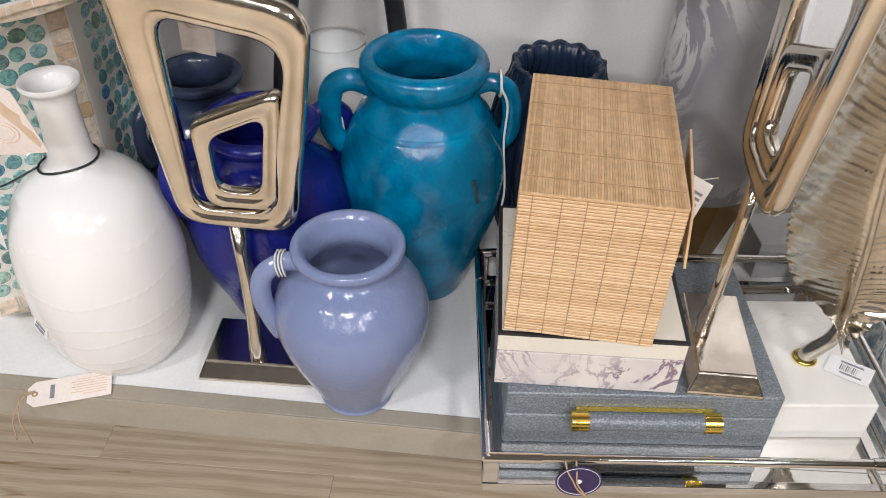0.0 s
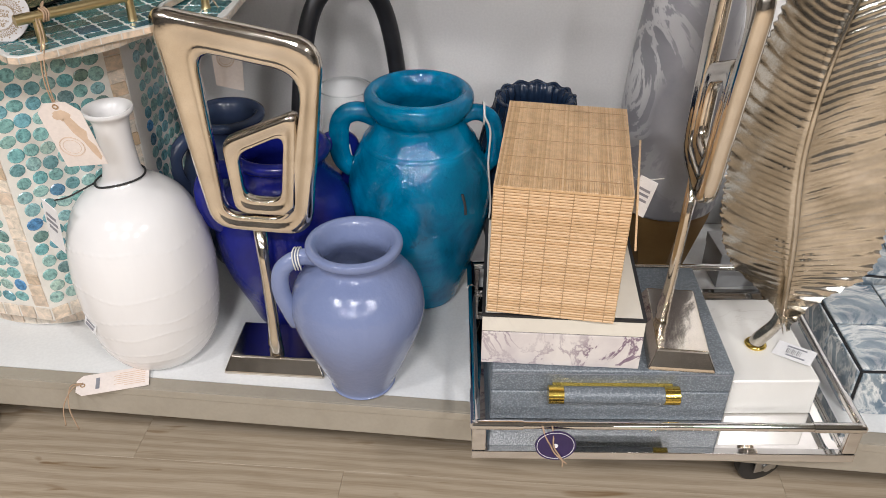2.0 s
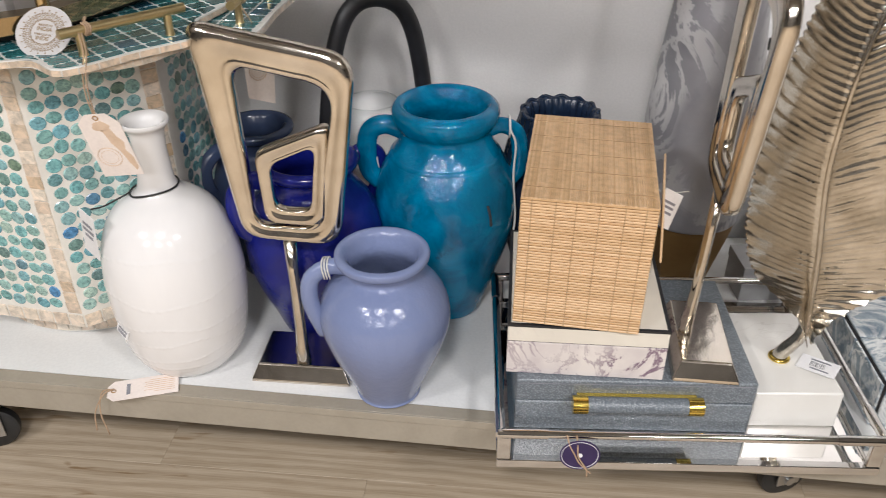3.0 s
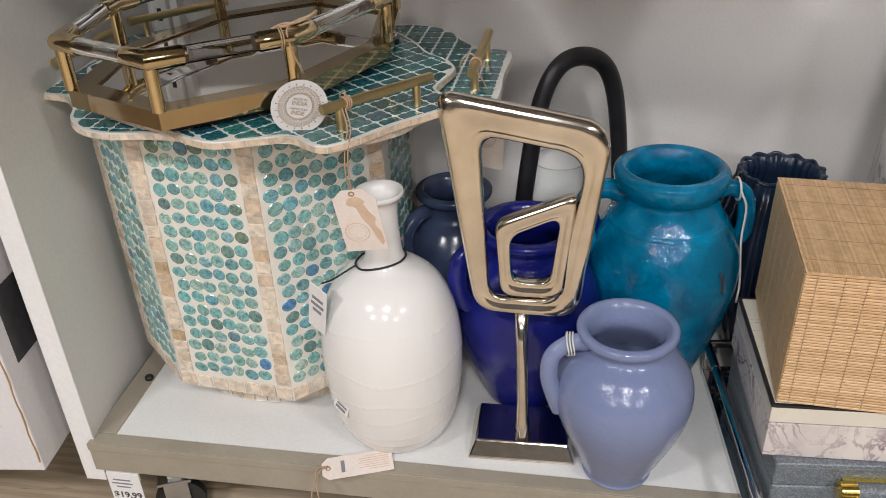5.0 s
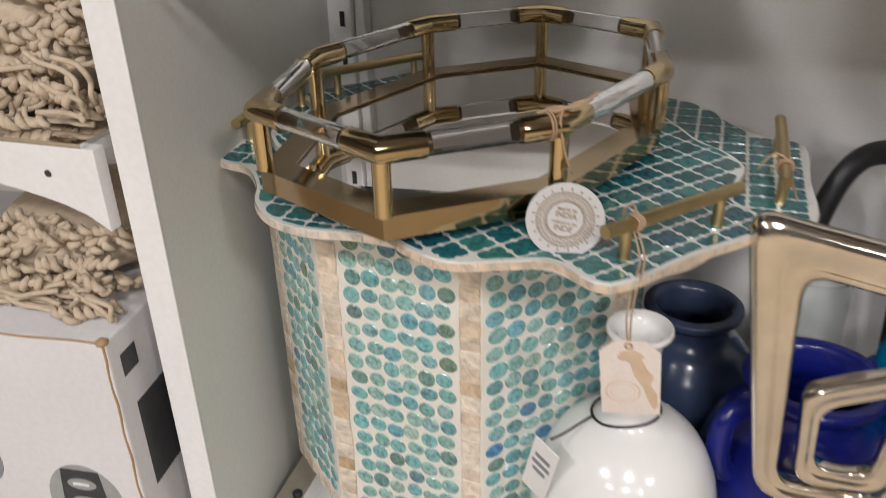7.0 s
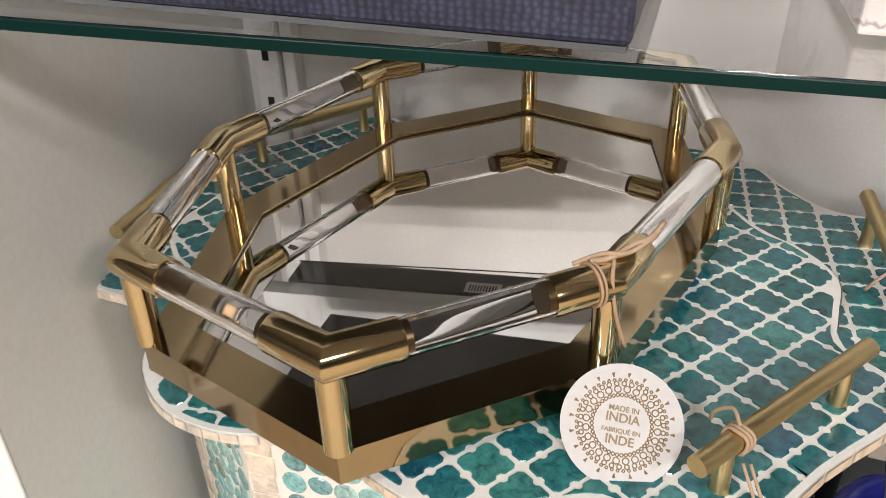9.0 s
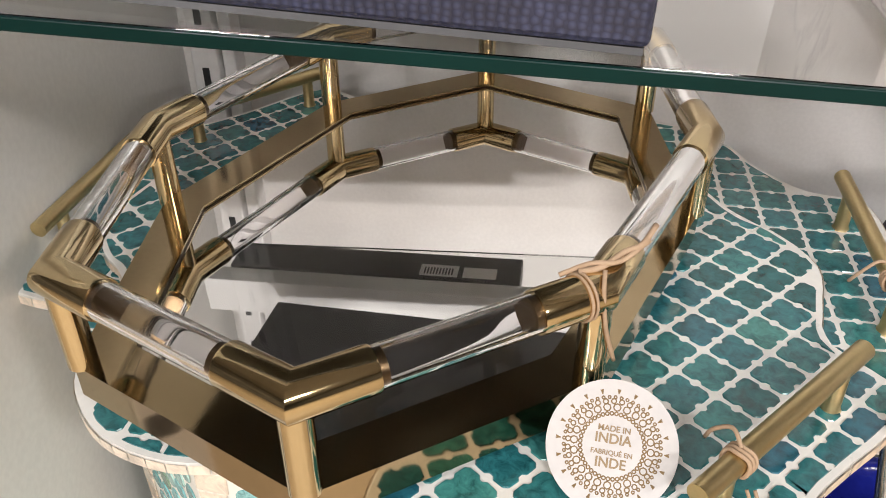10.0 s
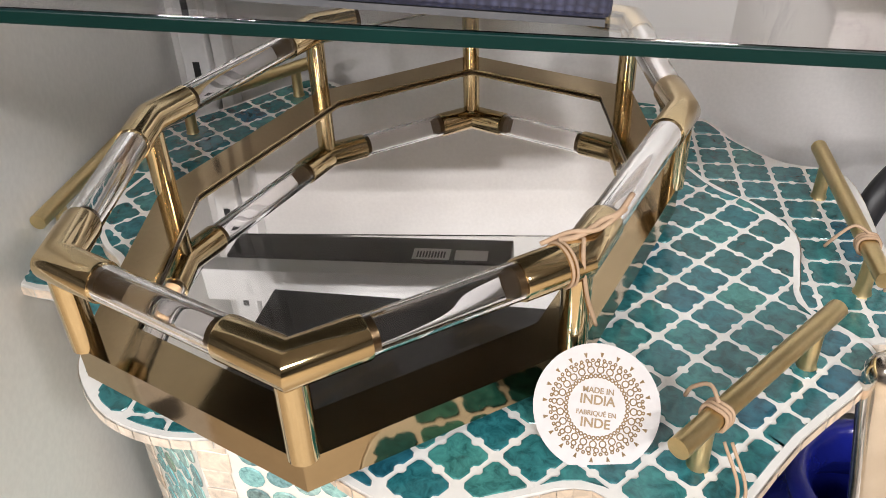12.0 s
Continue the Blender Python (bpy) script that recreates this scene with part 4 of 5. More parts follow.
def bamboo_box():
    t = thing("bamboo_box", label="box covered in thin bamboo slats with an open side flap", category="box")
    t.matrix_basis = pose(0.052, 0.752, SHELF + IN + 0.1925, 0, 0.8, -3.8)
    w, d, h = 0.178, 0.265, 0.204
    part("core", box(0.002, 0.002, 0.001, w - 0.002, d - 0.002, h - 0.0012), M["bamboo_board"], t, "bamboo board core")
    def slats(n, place, thick):
        bm = bmesh.new()
        for i in range(n):
            place(bm, i, n)
        return bm
    def front(bm, i, n):
        s = h / n
        o = 0.0006 * noise.noise((i * 0.7, 3.1, 0))
        box(0.0005 + o, -0.0012, i * s + 0.0004, w - 0.0005 + o, 0.0022, (i + 1) * s - 0.0004, 0.0008, 1, bm=bm)
    def side(x):
        def f(bm, i, n):
            s = h / n
            box(x - 0.0017, 0.002, i * s + 0.0004, x + 0.0017, d - 0.002, (i + 1) * s - 0.0004, 0.0008, 1, bm=bm)
        return f
    def top(bm, i, n):
        s = w / n
        o = 0.0006 * noise.noise((i * 0.9, 1.1, 4))
        box(i * s + 0.0001, -0.001 + o, h - 0.001, (i + 1) * s - 0.0001, d + o, h + 0.0008, 0.0004, 1, bm=bm)
    tagged(part("front_weave", slats(47, front, 0), M["bamboo"], t), kind="stuff")
    part("side_panel", box(-0.0002, 0.0025, 0.001, 0.0019, d - 0.0025, h - 0.0035, 0.0006), M["bamboo_board"], t, "smooth bamboo side panel")
    part("side_panel", box(w - 0.0019, 0.0025, 0.001, w + 0.0002, d - 0.0025, h - 0.0035, 0.0006), M["bamboo_board"], t, "smooth bamboo side panel")
    for i in range(7):
        y = d * (i + 0.5) / 7
        part("thread", box(-0.0007, y - 0.0004, 0.003, -0.0003, y + 0.0004, h - 0.004), M["card"], t, "brown binding thread")
    tagged(part("top_weave", slats(60, top, 0), M["bamboo"], t), kind="stuff")
    for i in range(6):
        x = w * (i + 0.5) / 6 + 0.002 * math.sin(i * 2)
        part("thread", box(x - 0.0005, -0.0016, 0.002, x + 0.0005, -0.001, h - 0.002), M["card"], t, "brown binding thread")
    for i in range(5):
        y = d * (i + 0.55) / 5
        part("thread", box(0.003, y - 0.0005, h + 0.0008, w - 0.003, y + 0.0005, h + 0.0013), M["card"], t, "brown binding thread")
    fl = part("flap", box(0, 0, -0.085, 0.003, 0.16, 0.0, 0.0008), M["bamboo"], t, "hanging bamboo flap")
    fl.matrix_basis = pose(w + 0.003, 0.012, h - 0.004, 0, -6, -4)
    tag = part("price_tag", box(-0.013, -0.0005, -0.03, 0.013, 0.0005, 0.03), M["white_paper"], t, "white price tag")
    tag.matrix_basis = pose(w + 0.022, 0.10, h - 0.055, 0, 12, -25)
    for z in (0.012, 0.004, -0.005):
        part("print_bar", box(-0.008, -0.001, z - 0.0025, 0.008, -0.0006, z + 0.0015), M["grey_ink"], tag)
    part("tie", tube(spline([(w + 0.004, 0.09, h - 0.02), (w + 0.015, 0.10, h - 0.03), (w + 0.05, 0.12, h - 0.035)], 5), 0.0007, 6), M["white_cord"], t, "white thread", True)


def marble_block_and_leaf():
    t = thing("leaf_sculpture", label="cast metal leaf on a white marble block, in the tray", category="sculpture")
    t.matrix_basis = on_tray(0.388, 0.086, IN, 1)
    part("base", box(0, 0, 0, 0.132, 0.200, 0.068, 0.003, 3), M["white_marble"], t, "white marble block")
    # stem and midrib line in the block's frame
    stem = spline([(0.060, 0.083, 0.0685), (0.063, 0.080, 0.085), (0.076, 0.070, 0.120), (0.081, 0.068, 0.160)], 6)
    part("stem", tube(stem, [0.0125 - 0.0035 * i / (len(stem) - 1) for i in range(len(stem))], 14), M["pewter"], t, "cast metal stem", True)
    part("collar", lathe([(0.016, 0.0), (0.017, 0.002), (0.0145, 0.005)], 24), M["gold"], t, "small brass collar", True, (0.060, 0.083, 0.0682))
    rib = [Vector(p) for p in spline([(0.079, 0.068, 0.140), (0.063, 0.062, 0.27), (0.042, 0.060, 0.42), (0.050, 0.064, 0.57), (0.088, 0.082, 0.70), (0.135, 0.11, 0.78)], 88)]
    n = len(rib)
    shape = [Vector(p) for p in ((0.0, 0.008), (0.03, 0.013), (0.077, 0.032), (0.115, 0.064), (0.146, 0.100), (0.197, 0.118), (0.26, 0.122), (0.39, 0.113), (0.53, 0.107), (0.68, 0.098), (0.80, 0.078), (0.92, 0.040), (1.0, 0.004))]
    def half(v):
        for p, q in zip(shape, shape[1:]):
            if v <= q.x:
                k = (v - p.x) / (q.x - p.x)
                return p.y + (q.y - p.y) * k
        return 0.004
    U = 30
    bm = bmesh.new()
    grid = []
    for i, p in enumerate(rib):
        v = i / (n - 1)
        row = []
        for j in range(-U, U + 1):
            side = 1 if j >= 0 else -1
            u = abs(j) / U
            phase = v * 72.0 - u * 3.7 * (0.35 + 0.65 * u) + (0.4 if side > 0 else 0.0) + 0.25 * noise.noise((v * 9, side * 4.0, u * 2))
            f = phase % 1.0
            tip = 1.0 - abs(2 * f - 1.0)
            wide = half(v)
            hw = wide + 0.0045 * tip * u ** 5 * min(1.0, wide / 0.06)
            strength = 0.75 + 0.5 * noise.noise((math.floor(phase) * 3.7, side * 2.0, u * 3.0))
            ridge = math.exp(-((f - 0.5) / 0.15) ** 2) * strength
            lift = 0.0016 * ridge * min(1.0, u * 9) + 0.0006 * (f - 0.5) + 0.006 * math.exp(-(u / 0.03) ** 2)
            rise = 0.42 if side < 0 else -0.12 + 0.48 * min(1.0, v * 2.2)
            x = p.x + side * u * hw * 0.97
            z = p.z + u * hw * rise * (1 - 0.4 * v) - (0.012 * u if side < 0 else 0.02 * u * u)
            y = p.y - 0.030 * u * u + side * u * 0.012 - lift + 0.003 * noise.noise((x * 18, z * 18, 2)) + 0.0015 * math.sin(2 * math.pi * phase * 0.5) * u ** 6
            row.append(bm.verts.new((x, y, z)))
        grid.append(row)
    faces = []
    for a, b in zip(grid, grid[1:]):
        for k in range(len(a) - 1):
            faces.append(bm.faces.new((a[k], a[k + 1], b[k + 1], b[k])))
    back = [[bm.verts.new(vv.co + Vector((0, 0.0035, 0))) for vv in row] for row in grid]
    for a, b in zip(back, back[1:]):
        for k in range(len(a) - 1):
            bm.faces.new((a[k], b[k], b[k + 1], a[k + 1]))
    for g0, g1, b0, b1 in zip(grid, grid[1:], back, back[1:]):
        bm.faces.new((g0[0], g1[0], b1[0], b0[0]))
        bm.faces.new((g0[-1], b0[-1], b1[-1], g1[-1]))
    for k in range(2 * U):
        bm.faces.new((grid[0][k], back[0][k], back[0][k + 1], grid[0][k + 1]))
        bm.faces.new((grid[-1][k], grid[-1][k + 1], back[-1][k + 1], back[-1][k]))
    part("leaf", bm, M["pewter"], t, "ribbed cast metal leaf", 50)
    part("midrib", tube([p + Vector((0, -0.005, 0)) for p in rib[:-2]], [0.0052 - 0.003 * i / n for i in range(n - 2)], 8), M["pewter"], t, "raised midrib", True)
    tag = part("price_tag", box(-0.029, -0.018, 0, 0.029, 0.018, 0.0008), M["white_paper"], t, "white barcode price tag")
    tag.matrix_basis = pose(0.112, 0.058, 0.072, 2, -4, -38)
    for i in range(9):
        part("print_bar", box(-0.012 + i * 0.0026, -0.006, 0.0009, -0.0108 + i * 0.0026 - 0.0004 * (i % 3), 0.006, 0.0013), M["ink"], tag)
    part("print_bar", box(-0.014, 0.009, 0.0009, 0.016, 0.012, 0.0013), M["grey_ink"], tag)
    part("print_bar", box(-0.010, -0.012, 0.0009, 0.018, -0.009, 0.0013), M["grey_ink"], tag)


grey_case()
marble_case()
bamboo_box()
marble_block_and_leaf()
s2 = copy_thing(sc, pose(0.316, 0.835, SHELF + IN + 0.1005, 0, 0, -91.0) @ Matrix.Diagonal((1.04, 0.84, 1.04, 1)))
tagged(s2, "cast nickel loop sculpture turned edge-on, on the grey box")


def agate_boxes():
    t = thing("agate_box", (0.615, 0.800, SHELF), 3, "box covered in blue and white agate-patterned tiles", "box", "agate boxes")
    part("body", box(0, 0, 0, 0.30, 0.22, 0.085, 0.002), M["black"], t, "black box core")
    tile = mesh_of(box(0.001, 0.001, 0, 0.098, 0.107, 0.004, 0.001, 1), "tile", M["agate"])
    for i in range(3):
        for j in range(2):
            piece("tile", tile, t, pose(0.0015 + i * 0.0995, 0.001 + j * 0.109, 0.085))
    ft = mesh_of(box(0.001, -0.004, 0.001, 0.098, 0, 0.083, 0.001, 1), "tile", M["agate"])
    for i in range(3):
        piece("tile", ft, t, pose(0.0015 + i * 0.0995, 0, 0))
    st = mesh_of(box(-0.004, 0.001, 0.001, 0, 0.107, 0.083, 0.001, 1), "tile", M["agate"])
    for j in range(2):
        piece("tile", st, t, pose(0, 0.001 + j * 0.109, 0))
    copy_thing(t, pose(0.66, 1.06, SHELF, 0, 0, -6))
    for x, y, w, d, h, rz in ((0.475, 1.115, 0.13, 0.08, 0.075, 8), (0.545, 1.235, 0.12, 0.09, 0.12, -10), (0.40, 1.335, 0.15, 0.08, 0.10, 4)):
        b = thing("gift_box", (x, y, SHELF), rz, "small plain grey cardboard box behind the tray", "box", "grey boxes")
        part("body", box(0, 0, 0, w, d, h * 0.7, 0.0015), M["grey_box"], b)
        part("lid", box(-0.0015, -0.0015, h * 0.7 + 0.0005, w + 0.0015, d + 0.0015, h, 0.0015), M["grey_box"], b)


agate_boxes()

# ---------------------------------------------------------------- mosaic table with two trays
def bracket_outline(quarter, n=5):
    """A bracket-shaped outline from its quarter (a, b): ends square, sides lobed."""
    q = [Vector((a, b, 0)) for a, b in quarter]
    curve = [Vector((a, b, 0)) for a, b in [(p.x, p.y) for p in spline(q, n)]]
    right = curve
    left = [Vector((-p.x, p.y, 0)) for p in reversed(curve[:-1])]
    upper = right + left
    lower = [Vector((-p.x, -p.y, 0)) for p in upper]
    return [(p.x, p.y) for p in upper + lower]


def inside_poly(x, y, poly, margin):
    hit = False
    n = len(poly)
    for i in range(n):
        (x0, y0), (x1, y1) = poly[i], poly[(i + 1) % n]
        if (y0 > y) != (y1 > y) and x < (x1 - x0) * (y - y0) / (y1 - y0) + x0:
            hit = not hit
        dx, dy = x1 - x0, y1 - y0
        t = max(0, min(1, ((x - x0) * dx + (y - y0) * dy) / (dx * dx + dy * dy + 1e-12)))
        if math.hypot(x - x0 - t * dx, y - y0 - t * dy) < margin:
            return False
    return hit


def foil_points(r, notch):
    """A square with rounded corners and a pointed notch in each side."""
    pts = []
    for k in range(4):
        c, s = math.cos(k * math.pi / 2), math.sin(k * math.pi / 2)
        for x, y in ((r, -r * 0.25), (r - notch, -r * 0.09), (r - notch, r * 0.09), (r, r * 0.25), (r * 0.98, r * 0.80), (r * 0.80, r * 0.98)):
            pts.append((x * c - y * s, x * s + y * c))
    return pts


def foil(pts, h):
    cx, cy = sum(p[0] for p in pts) / len(pts), sum(p[1] for p in pts) / len(pts)
    bm = bmesh.new()
    top = [bm.verts.new((cx + (x - cx) * 0.965, cy + (y - cy) * 0.965, h)) for x, y in pts]
    low = [bm.verts.new((x, y, h - 0.0009)) for x, y in pts]
    bm.faces.new(top)
    n = len(pts)
    for i in range(n):
        j = (i + 1) % n
        bm.faces.new((low[i], low[j], top[j], top[i]))
    return bm


def nearest_on(x, y, poly):
    best = None
    for (x0, y0), (x1, y1) in zip(poly, poly[1:] + poly[:1]):
        dx, dy = x1 - x0, y1 - y0
        t = max(0, min(1, ((x - x0) * dx + (y - y0) * dy) / (dx * dx + dy * dy + 1e-12)))
        px, py = x0 + t * dx, y0 + t * dy
        d = math.hypot(x - px, y - py)
        if best is None or d < best[0]:
            best = (d, px, py)
    return best[1], best[2]


def inlay(tray, poly, pitch, top, most, near, shift=(0.0, 0.0)):
    """Teal shell pieces in a white lattice, cut along the board's edge; those past `most` go into one joined part."""
    inner = []
    n = len(poly)
    for i in range(n):
        (ax, ay), (bx, by) = poly[i - 1], poly[(i + 1) % n]
        L = math.hypot(bx - ax, by - ay) or 1.0
        inner.append((poly[i][0] - (by - ay) / L * 0.0045, poly[i][1] + (bx - ax) / L * 0.0045))
    whole = foil_points(pitch * 0.452, pitch * 0.070)
    me = mesh_of(foil(whole, 0.0006), "shell_tile", M["shell"])
    cells = []
    k = int(0.45 / pitch)
    for i in range(-k, k + 1):
        for j in range(-k, k + 1):
            x, y = (i + shift[0]) * pitch, (j + shift[1]) * pitch
            ins = [inside_poly(x + px, y + py, inner, 0.0) for px, py in whole]
            if all(ins):
                cells.append((x, y, None))
            elif sum(ins) >= 7:
                cut = [(px, py) if ok else tuple(c - o for c, o in zip(nearest_on(x + px, y + py, inner), (x, y))) for (px, py), ok in zip(whole, ins)]
                slim = []
                for p in cut:
                    if not slim or math.hypot(p[0] - slim[-1][0], p[1] - slim[-1][1]) > 0.0006:
                        slim.append(p)
                if len(slim) > 4:
                    cells.append((x, y, slim))
    cells.sort(key=lambda c: math.hypot(c[0] - near[0], c[1] - near[1]))
    for x, y, cut in cells[:most]:
        m = me if cut is None else mesh_of(foil(cut, 0.0006), "shell_tile", M["shell"])
        tilt = 0.8 if cut is None else 0.0
        piece("shell_tile", m, tray, pose(x, y, top + 0.0003, random.uniform(-tilt, tilt), random.uniform(-tilt, tilt), random.uniform(-2.5, 2.5) * tilt))
    if len(cells) > most:
        bm = bmesh.new()
        for x, y, cut in cells[most:]:
            join(bm, foil(whole if cut is None else cut, 0.0006), pose(x, y, top + 0.0003))
        tagged(part("shell_inlay", bm, M["shell_rest"], tray, "teal shell inlay"), kind="stuff")


def bar_handle(tray, x, z, half=0.092, knot=None, y=0.0):
    h = part("handle", tube([(x, y - half, z), (x, y + half, z)], 0.0067, 20), M["satin_brass"], tray, "satin brass bar handle", 40)
    for py in (y - half * 0.70, y + half * 0.70):
        part("post", lathe([(0.0075, 0.0), (0.0058, 0.004), (0.0055, 0.030)], 16), M["satin_brass"], h, "brass handle post", 40, (x, py, z - 0.034))
    if knot is not None:
        for d in (-0.003, 0.0, 0.003):
            loop = [(x + 0.0082 * math.cos(k), knot + d + 0.001 * math.sin(k * 3), z + 0.0082 * math.sin(k)) for k in [2 * math.pi * i / 20 for i in range(20)]]
            part("twine_loop", tube(loop, 0.0013, 6, closed=True), M["twine"], h, "jute twine", True)
        part("twine_end", tube(spline([(x, knot, z + 0.009), (x - 0.010, knot + 0.006, z + 0.012), (x - 0.020, knot + 0.005, z + 0.004), (x - 0.026, knot + 0.010, z - 0.010)], 5), 0.0013, 6), M["twine"], h, "jute twine end", True)
    return h


TOP_Z = 0.8285
LOW_Z = 0.8155


def rim_tiles(poly, z0, z1, step=0.026):
    """Bone strips along a tray's edge."""
    bm = bmesh.new()
    pts = [Vector((x, y, 0)) for x, y in poly]
    n = len(pts)
    for i in range(n):
        a, b = pts[i], pts[(i + 1) % n]
        L = (b - a).length
        m = max(1, round(L / step))
        d = (b - a) / m
        nrm = Vector((d.y, -d.x, 0)).normalized() * 0.0012
        for k in range(m):
            p, q = a + d * (k + 0.03), a + d * (k + 0.97)
            v = [bm.verts.new((w.x, w.y, z)) for w, z in ((p + nrm, z0), (q + nrm, z0), (q + nrm, z1), (p + nrm, z1))]
            bm.faces.new(v)
    return bm


def mosaic_table():
    t = thing("side_table", (-0.745, 1.110, SHELF), 0, "octagonal side table inlaid with teal shell discs and bone strips", "table")
    V = [Vector(p) for p in ((-0.122, -0.238), (0.082, -0.263), (0.232, -0.128), (0.240, 0.070), (0.125, 0.215), (-0.105, 0.225), (-0.243, 0.080), (-0.240, -0.128))]
    N = len(V)
    z0, z1 = 0.060, LOW_Z - SHELF - 0.0255
    part("column", prism([(p.x, p.y) for p in V], z0, z1, 0.002), M["grout"], t, "cream grouted octagonal column")
    part("plinth", lathe([(0.198, 0.0), (0.206, 0.003), (0.206, 0.056), (0.198, 0.0598)], 64), M["grout"], t, "round bone-inlaid plinth", 40)
    part("top_plate", lathe([(0.20, z1 + 0.0005), (0.262, z1 + 0.001), (0.268, z1 + 0.004), (0.268, z1 + 0.011), (0.262, z1 + 0.0135)], 64), M["grout"], t, "cream top plate", 40)
    oval = bmesh.new()
    k = 12
    rim = [oval.verts.new((0.0118 * math.cos(2 * math.pi * i / k), -0.0002, 0.0102 * math.sin(2 * math.pi * i / k))) for i in range(k)]
    top = [oval.verts.new((0.0102 * math.cos(2 * math.pi * i / k), -0.0014, 0.0088 * math.sin(2 * math.pi * i / k))) for i in range(k)]
    oval.faces.new(top)
    for i in range(k):
        j = (i + 1) % k
        oval.faces.new((rim[i], rim[j], top[j], top[i]))
    disc = mesh_of(oval.copy(), "shell_disc", M["disc"])
    rest = bmesh.new()
    strip = mesh_of(box(-0.0130, -0.0018, -0.0122, 0.0130, 0, 0.0122, 0.0012, 1), "bone_tile", M["bone"])
    rng = random.Random(5)
    count = 0
    for f in (0, 7, 1, 2, 6):
        a, b = V[f], V[(f + 1) % N]
        side = (b - a).length
        mid = (a + b) / 2
        turn = pose(mid.x, mid.y, 0, 0, 0, math.degrees(math.atan2(b.y - a.y, b.x - a.x)))
        gx = 0.0234
        lean = {7: 0.013, 1: -0.013}.get(f, 0.0)
        cols, rows = int((side - (0.034 if lean else 0.058)) / gx + 0.3), 18
        gz = (z1 - z0 - 0.042) / rows
        for r in range(rows):
            for c in range(cols):
                x = lean + (c - (cols - 1) / 2) * gx + rng.uniform(-0.0014, 0.0014) + (0.002 if r % 2 else -0.002)
                z = z0 + 0.032 + (r + 0.5) * gz + rng.uniform(-0.0012, 0.0012) + (0.003 if c % 2 else 0.0)
                m = turn @ pose(x, 0, z, rng.uniform(-2, 2), rng.uniform(-18, 18), rng.uniform(-2, 2)) @ Matrix.Diagonal((rng.uniform(0.9, 1.06), 1, rng.uniform(0.92, 1.16), 1))
                if count < 296:
                    piece("shell_disc", disc, t, m)
                    count += 1
                else:
                    join(rest, oval.copy(), m)
        if f in (0, 1, 7):
            n = 20
            for r in range(n):
                z = z0 + 0.030 + (r + 0.5) * (z1 - z0 - 0.034) / n
                for x in {0: (-side / 2 + 0.0142, side / 2 - 0.0142), 7: (-side / 2 + 0.0142,), 1: (side / 2 - 0.0142,)}[f]:
                    piece("bone_tile", strip, t, turn @ pose(x, 0, z + rng.uniform(-0.001, 0.001), rng.uniform(-1.5, 1.5), rng.uniform(-4, 4), rng.uniform(-1.5, 1.5)) @ Matrix.Diagonal((rng.uniform(0.90, 1.01), 1, rng.uniform(0.80, 0.92), 1)))
            n = int(side / 0.0285)
            for c in range(n):
                piece("bone_tile", strip, t, turn @ pose(-side / 2 + (c + 0.5) * side / n, 0, z0 + 0.0145, 0, rng.uniform(-3, 3), 0))
    oval.free()
    tagged(part("disc_inlay", rest, M["disc_rest"], t, "teal shell discs"), kind="stuff")
    pst = mesh_of(box(-0.0108, -0.0012, -0.0235, 0.0108, 0, 0.0235, 0.001, 1), "bone_tile", M["bone"])
    for i in range(26):
        a = -160 + i * 6.3
        piece("bone_tile", pst, t, pose(0, 0, 0.0290, 0, 0, a + 90) @ pose(0, -0.2062, 0))


mosaic_table()


def lower_tray():
    t = thing("serving_tray", (-0.680, 1.058, LOW_Z), -1.5, "teal shell lattice serving tray lying on the table", "tray", "lattice trays")
    poly = bracket_outline([(0.346, 0.0), (0.346, 0.111), (0.296, 0.130), (0.256, 0.176), (0.236, 0.216), (0.200, 0.250), (0.150, 0.264), (0.09, 0.258), (0.0, 0.268)], 4)
    part("board", prism(poly, -0.0105, 0.0, 0.0015), M["grout_white"], t, "white inlaid board")
    tagged(part("edge_inlay", rim_tiles(poly, -0.0095, -0.0015), M["bone"], t, "bone edge strips"), kind="stuff")
    inlay(t, poly, 0.031, 0.0, 260, (0.34, 0.0), (0.5, 0.5))
    bar_handle(t, 0.312, 0.034, 0.100, -0.055)
    bar_handle(t, -0.333, 0.034, 0.105, y=0.022)


def upper_tray():
    t = thing("serving_tray", (-0.699, 1.037, TOP_Z), -42.0, "teal shell lattice serving tray with brass bars, stacked askew on another", "tray", "lattice trays")
    poly = bracket_outline([(0.330, 0.0), (0.330, 0.102), (0.270, 0.116), (0.246, 0.150), (0.216, 0.198), (0.165, 0.216), (0.130, 0.216), (0.070, 0.238), (0.0, 0.254)], 4)
    part("board", prism(poly, -0.0105, 0.0, 0.0015), M["grout_white"], t, "white inlaid board")
    tagged(part("edge_inlay", rim_tiles(poly, -0.0095, -0.0015), M["bone"], t, "bone edge strips"), kind="stuff")
    inlay(t, poly, 0.031, 0.0, 300, (0.30, 0.0), (0.5, 0.0))
    bar_handle(t, 0.300, 0.033, 0.086, -0.050)
    bar_handle(t, -0.300, 0.033, 0.092)
    return t


lower_tray()
upper_tray()


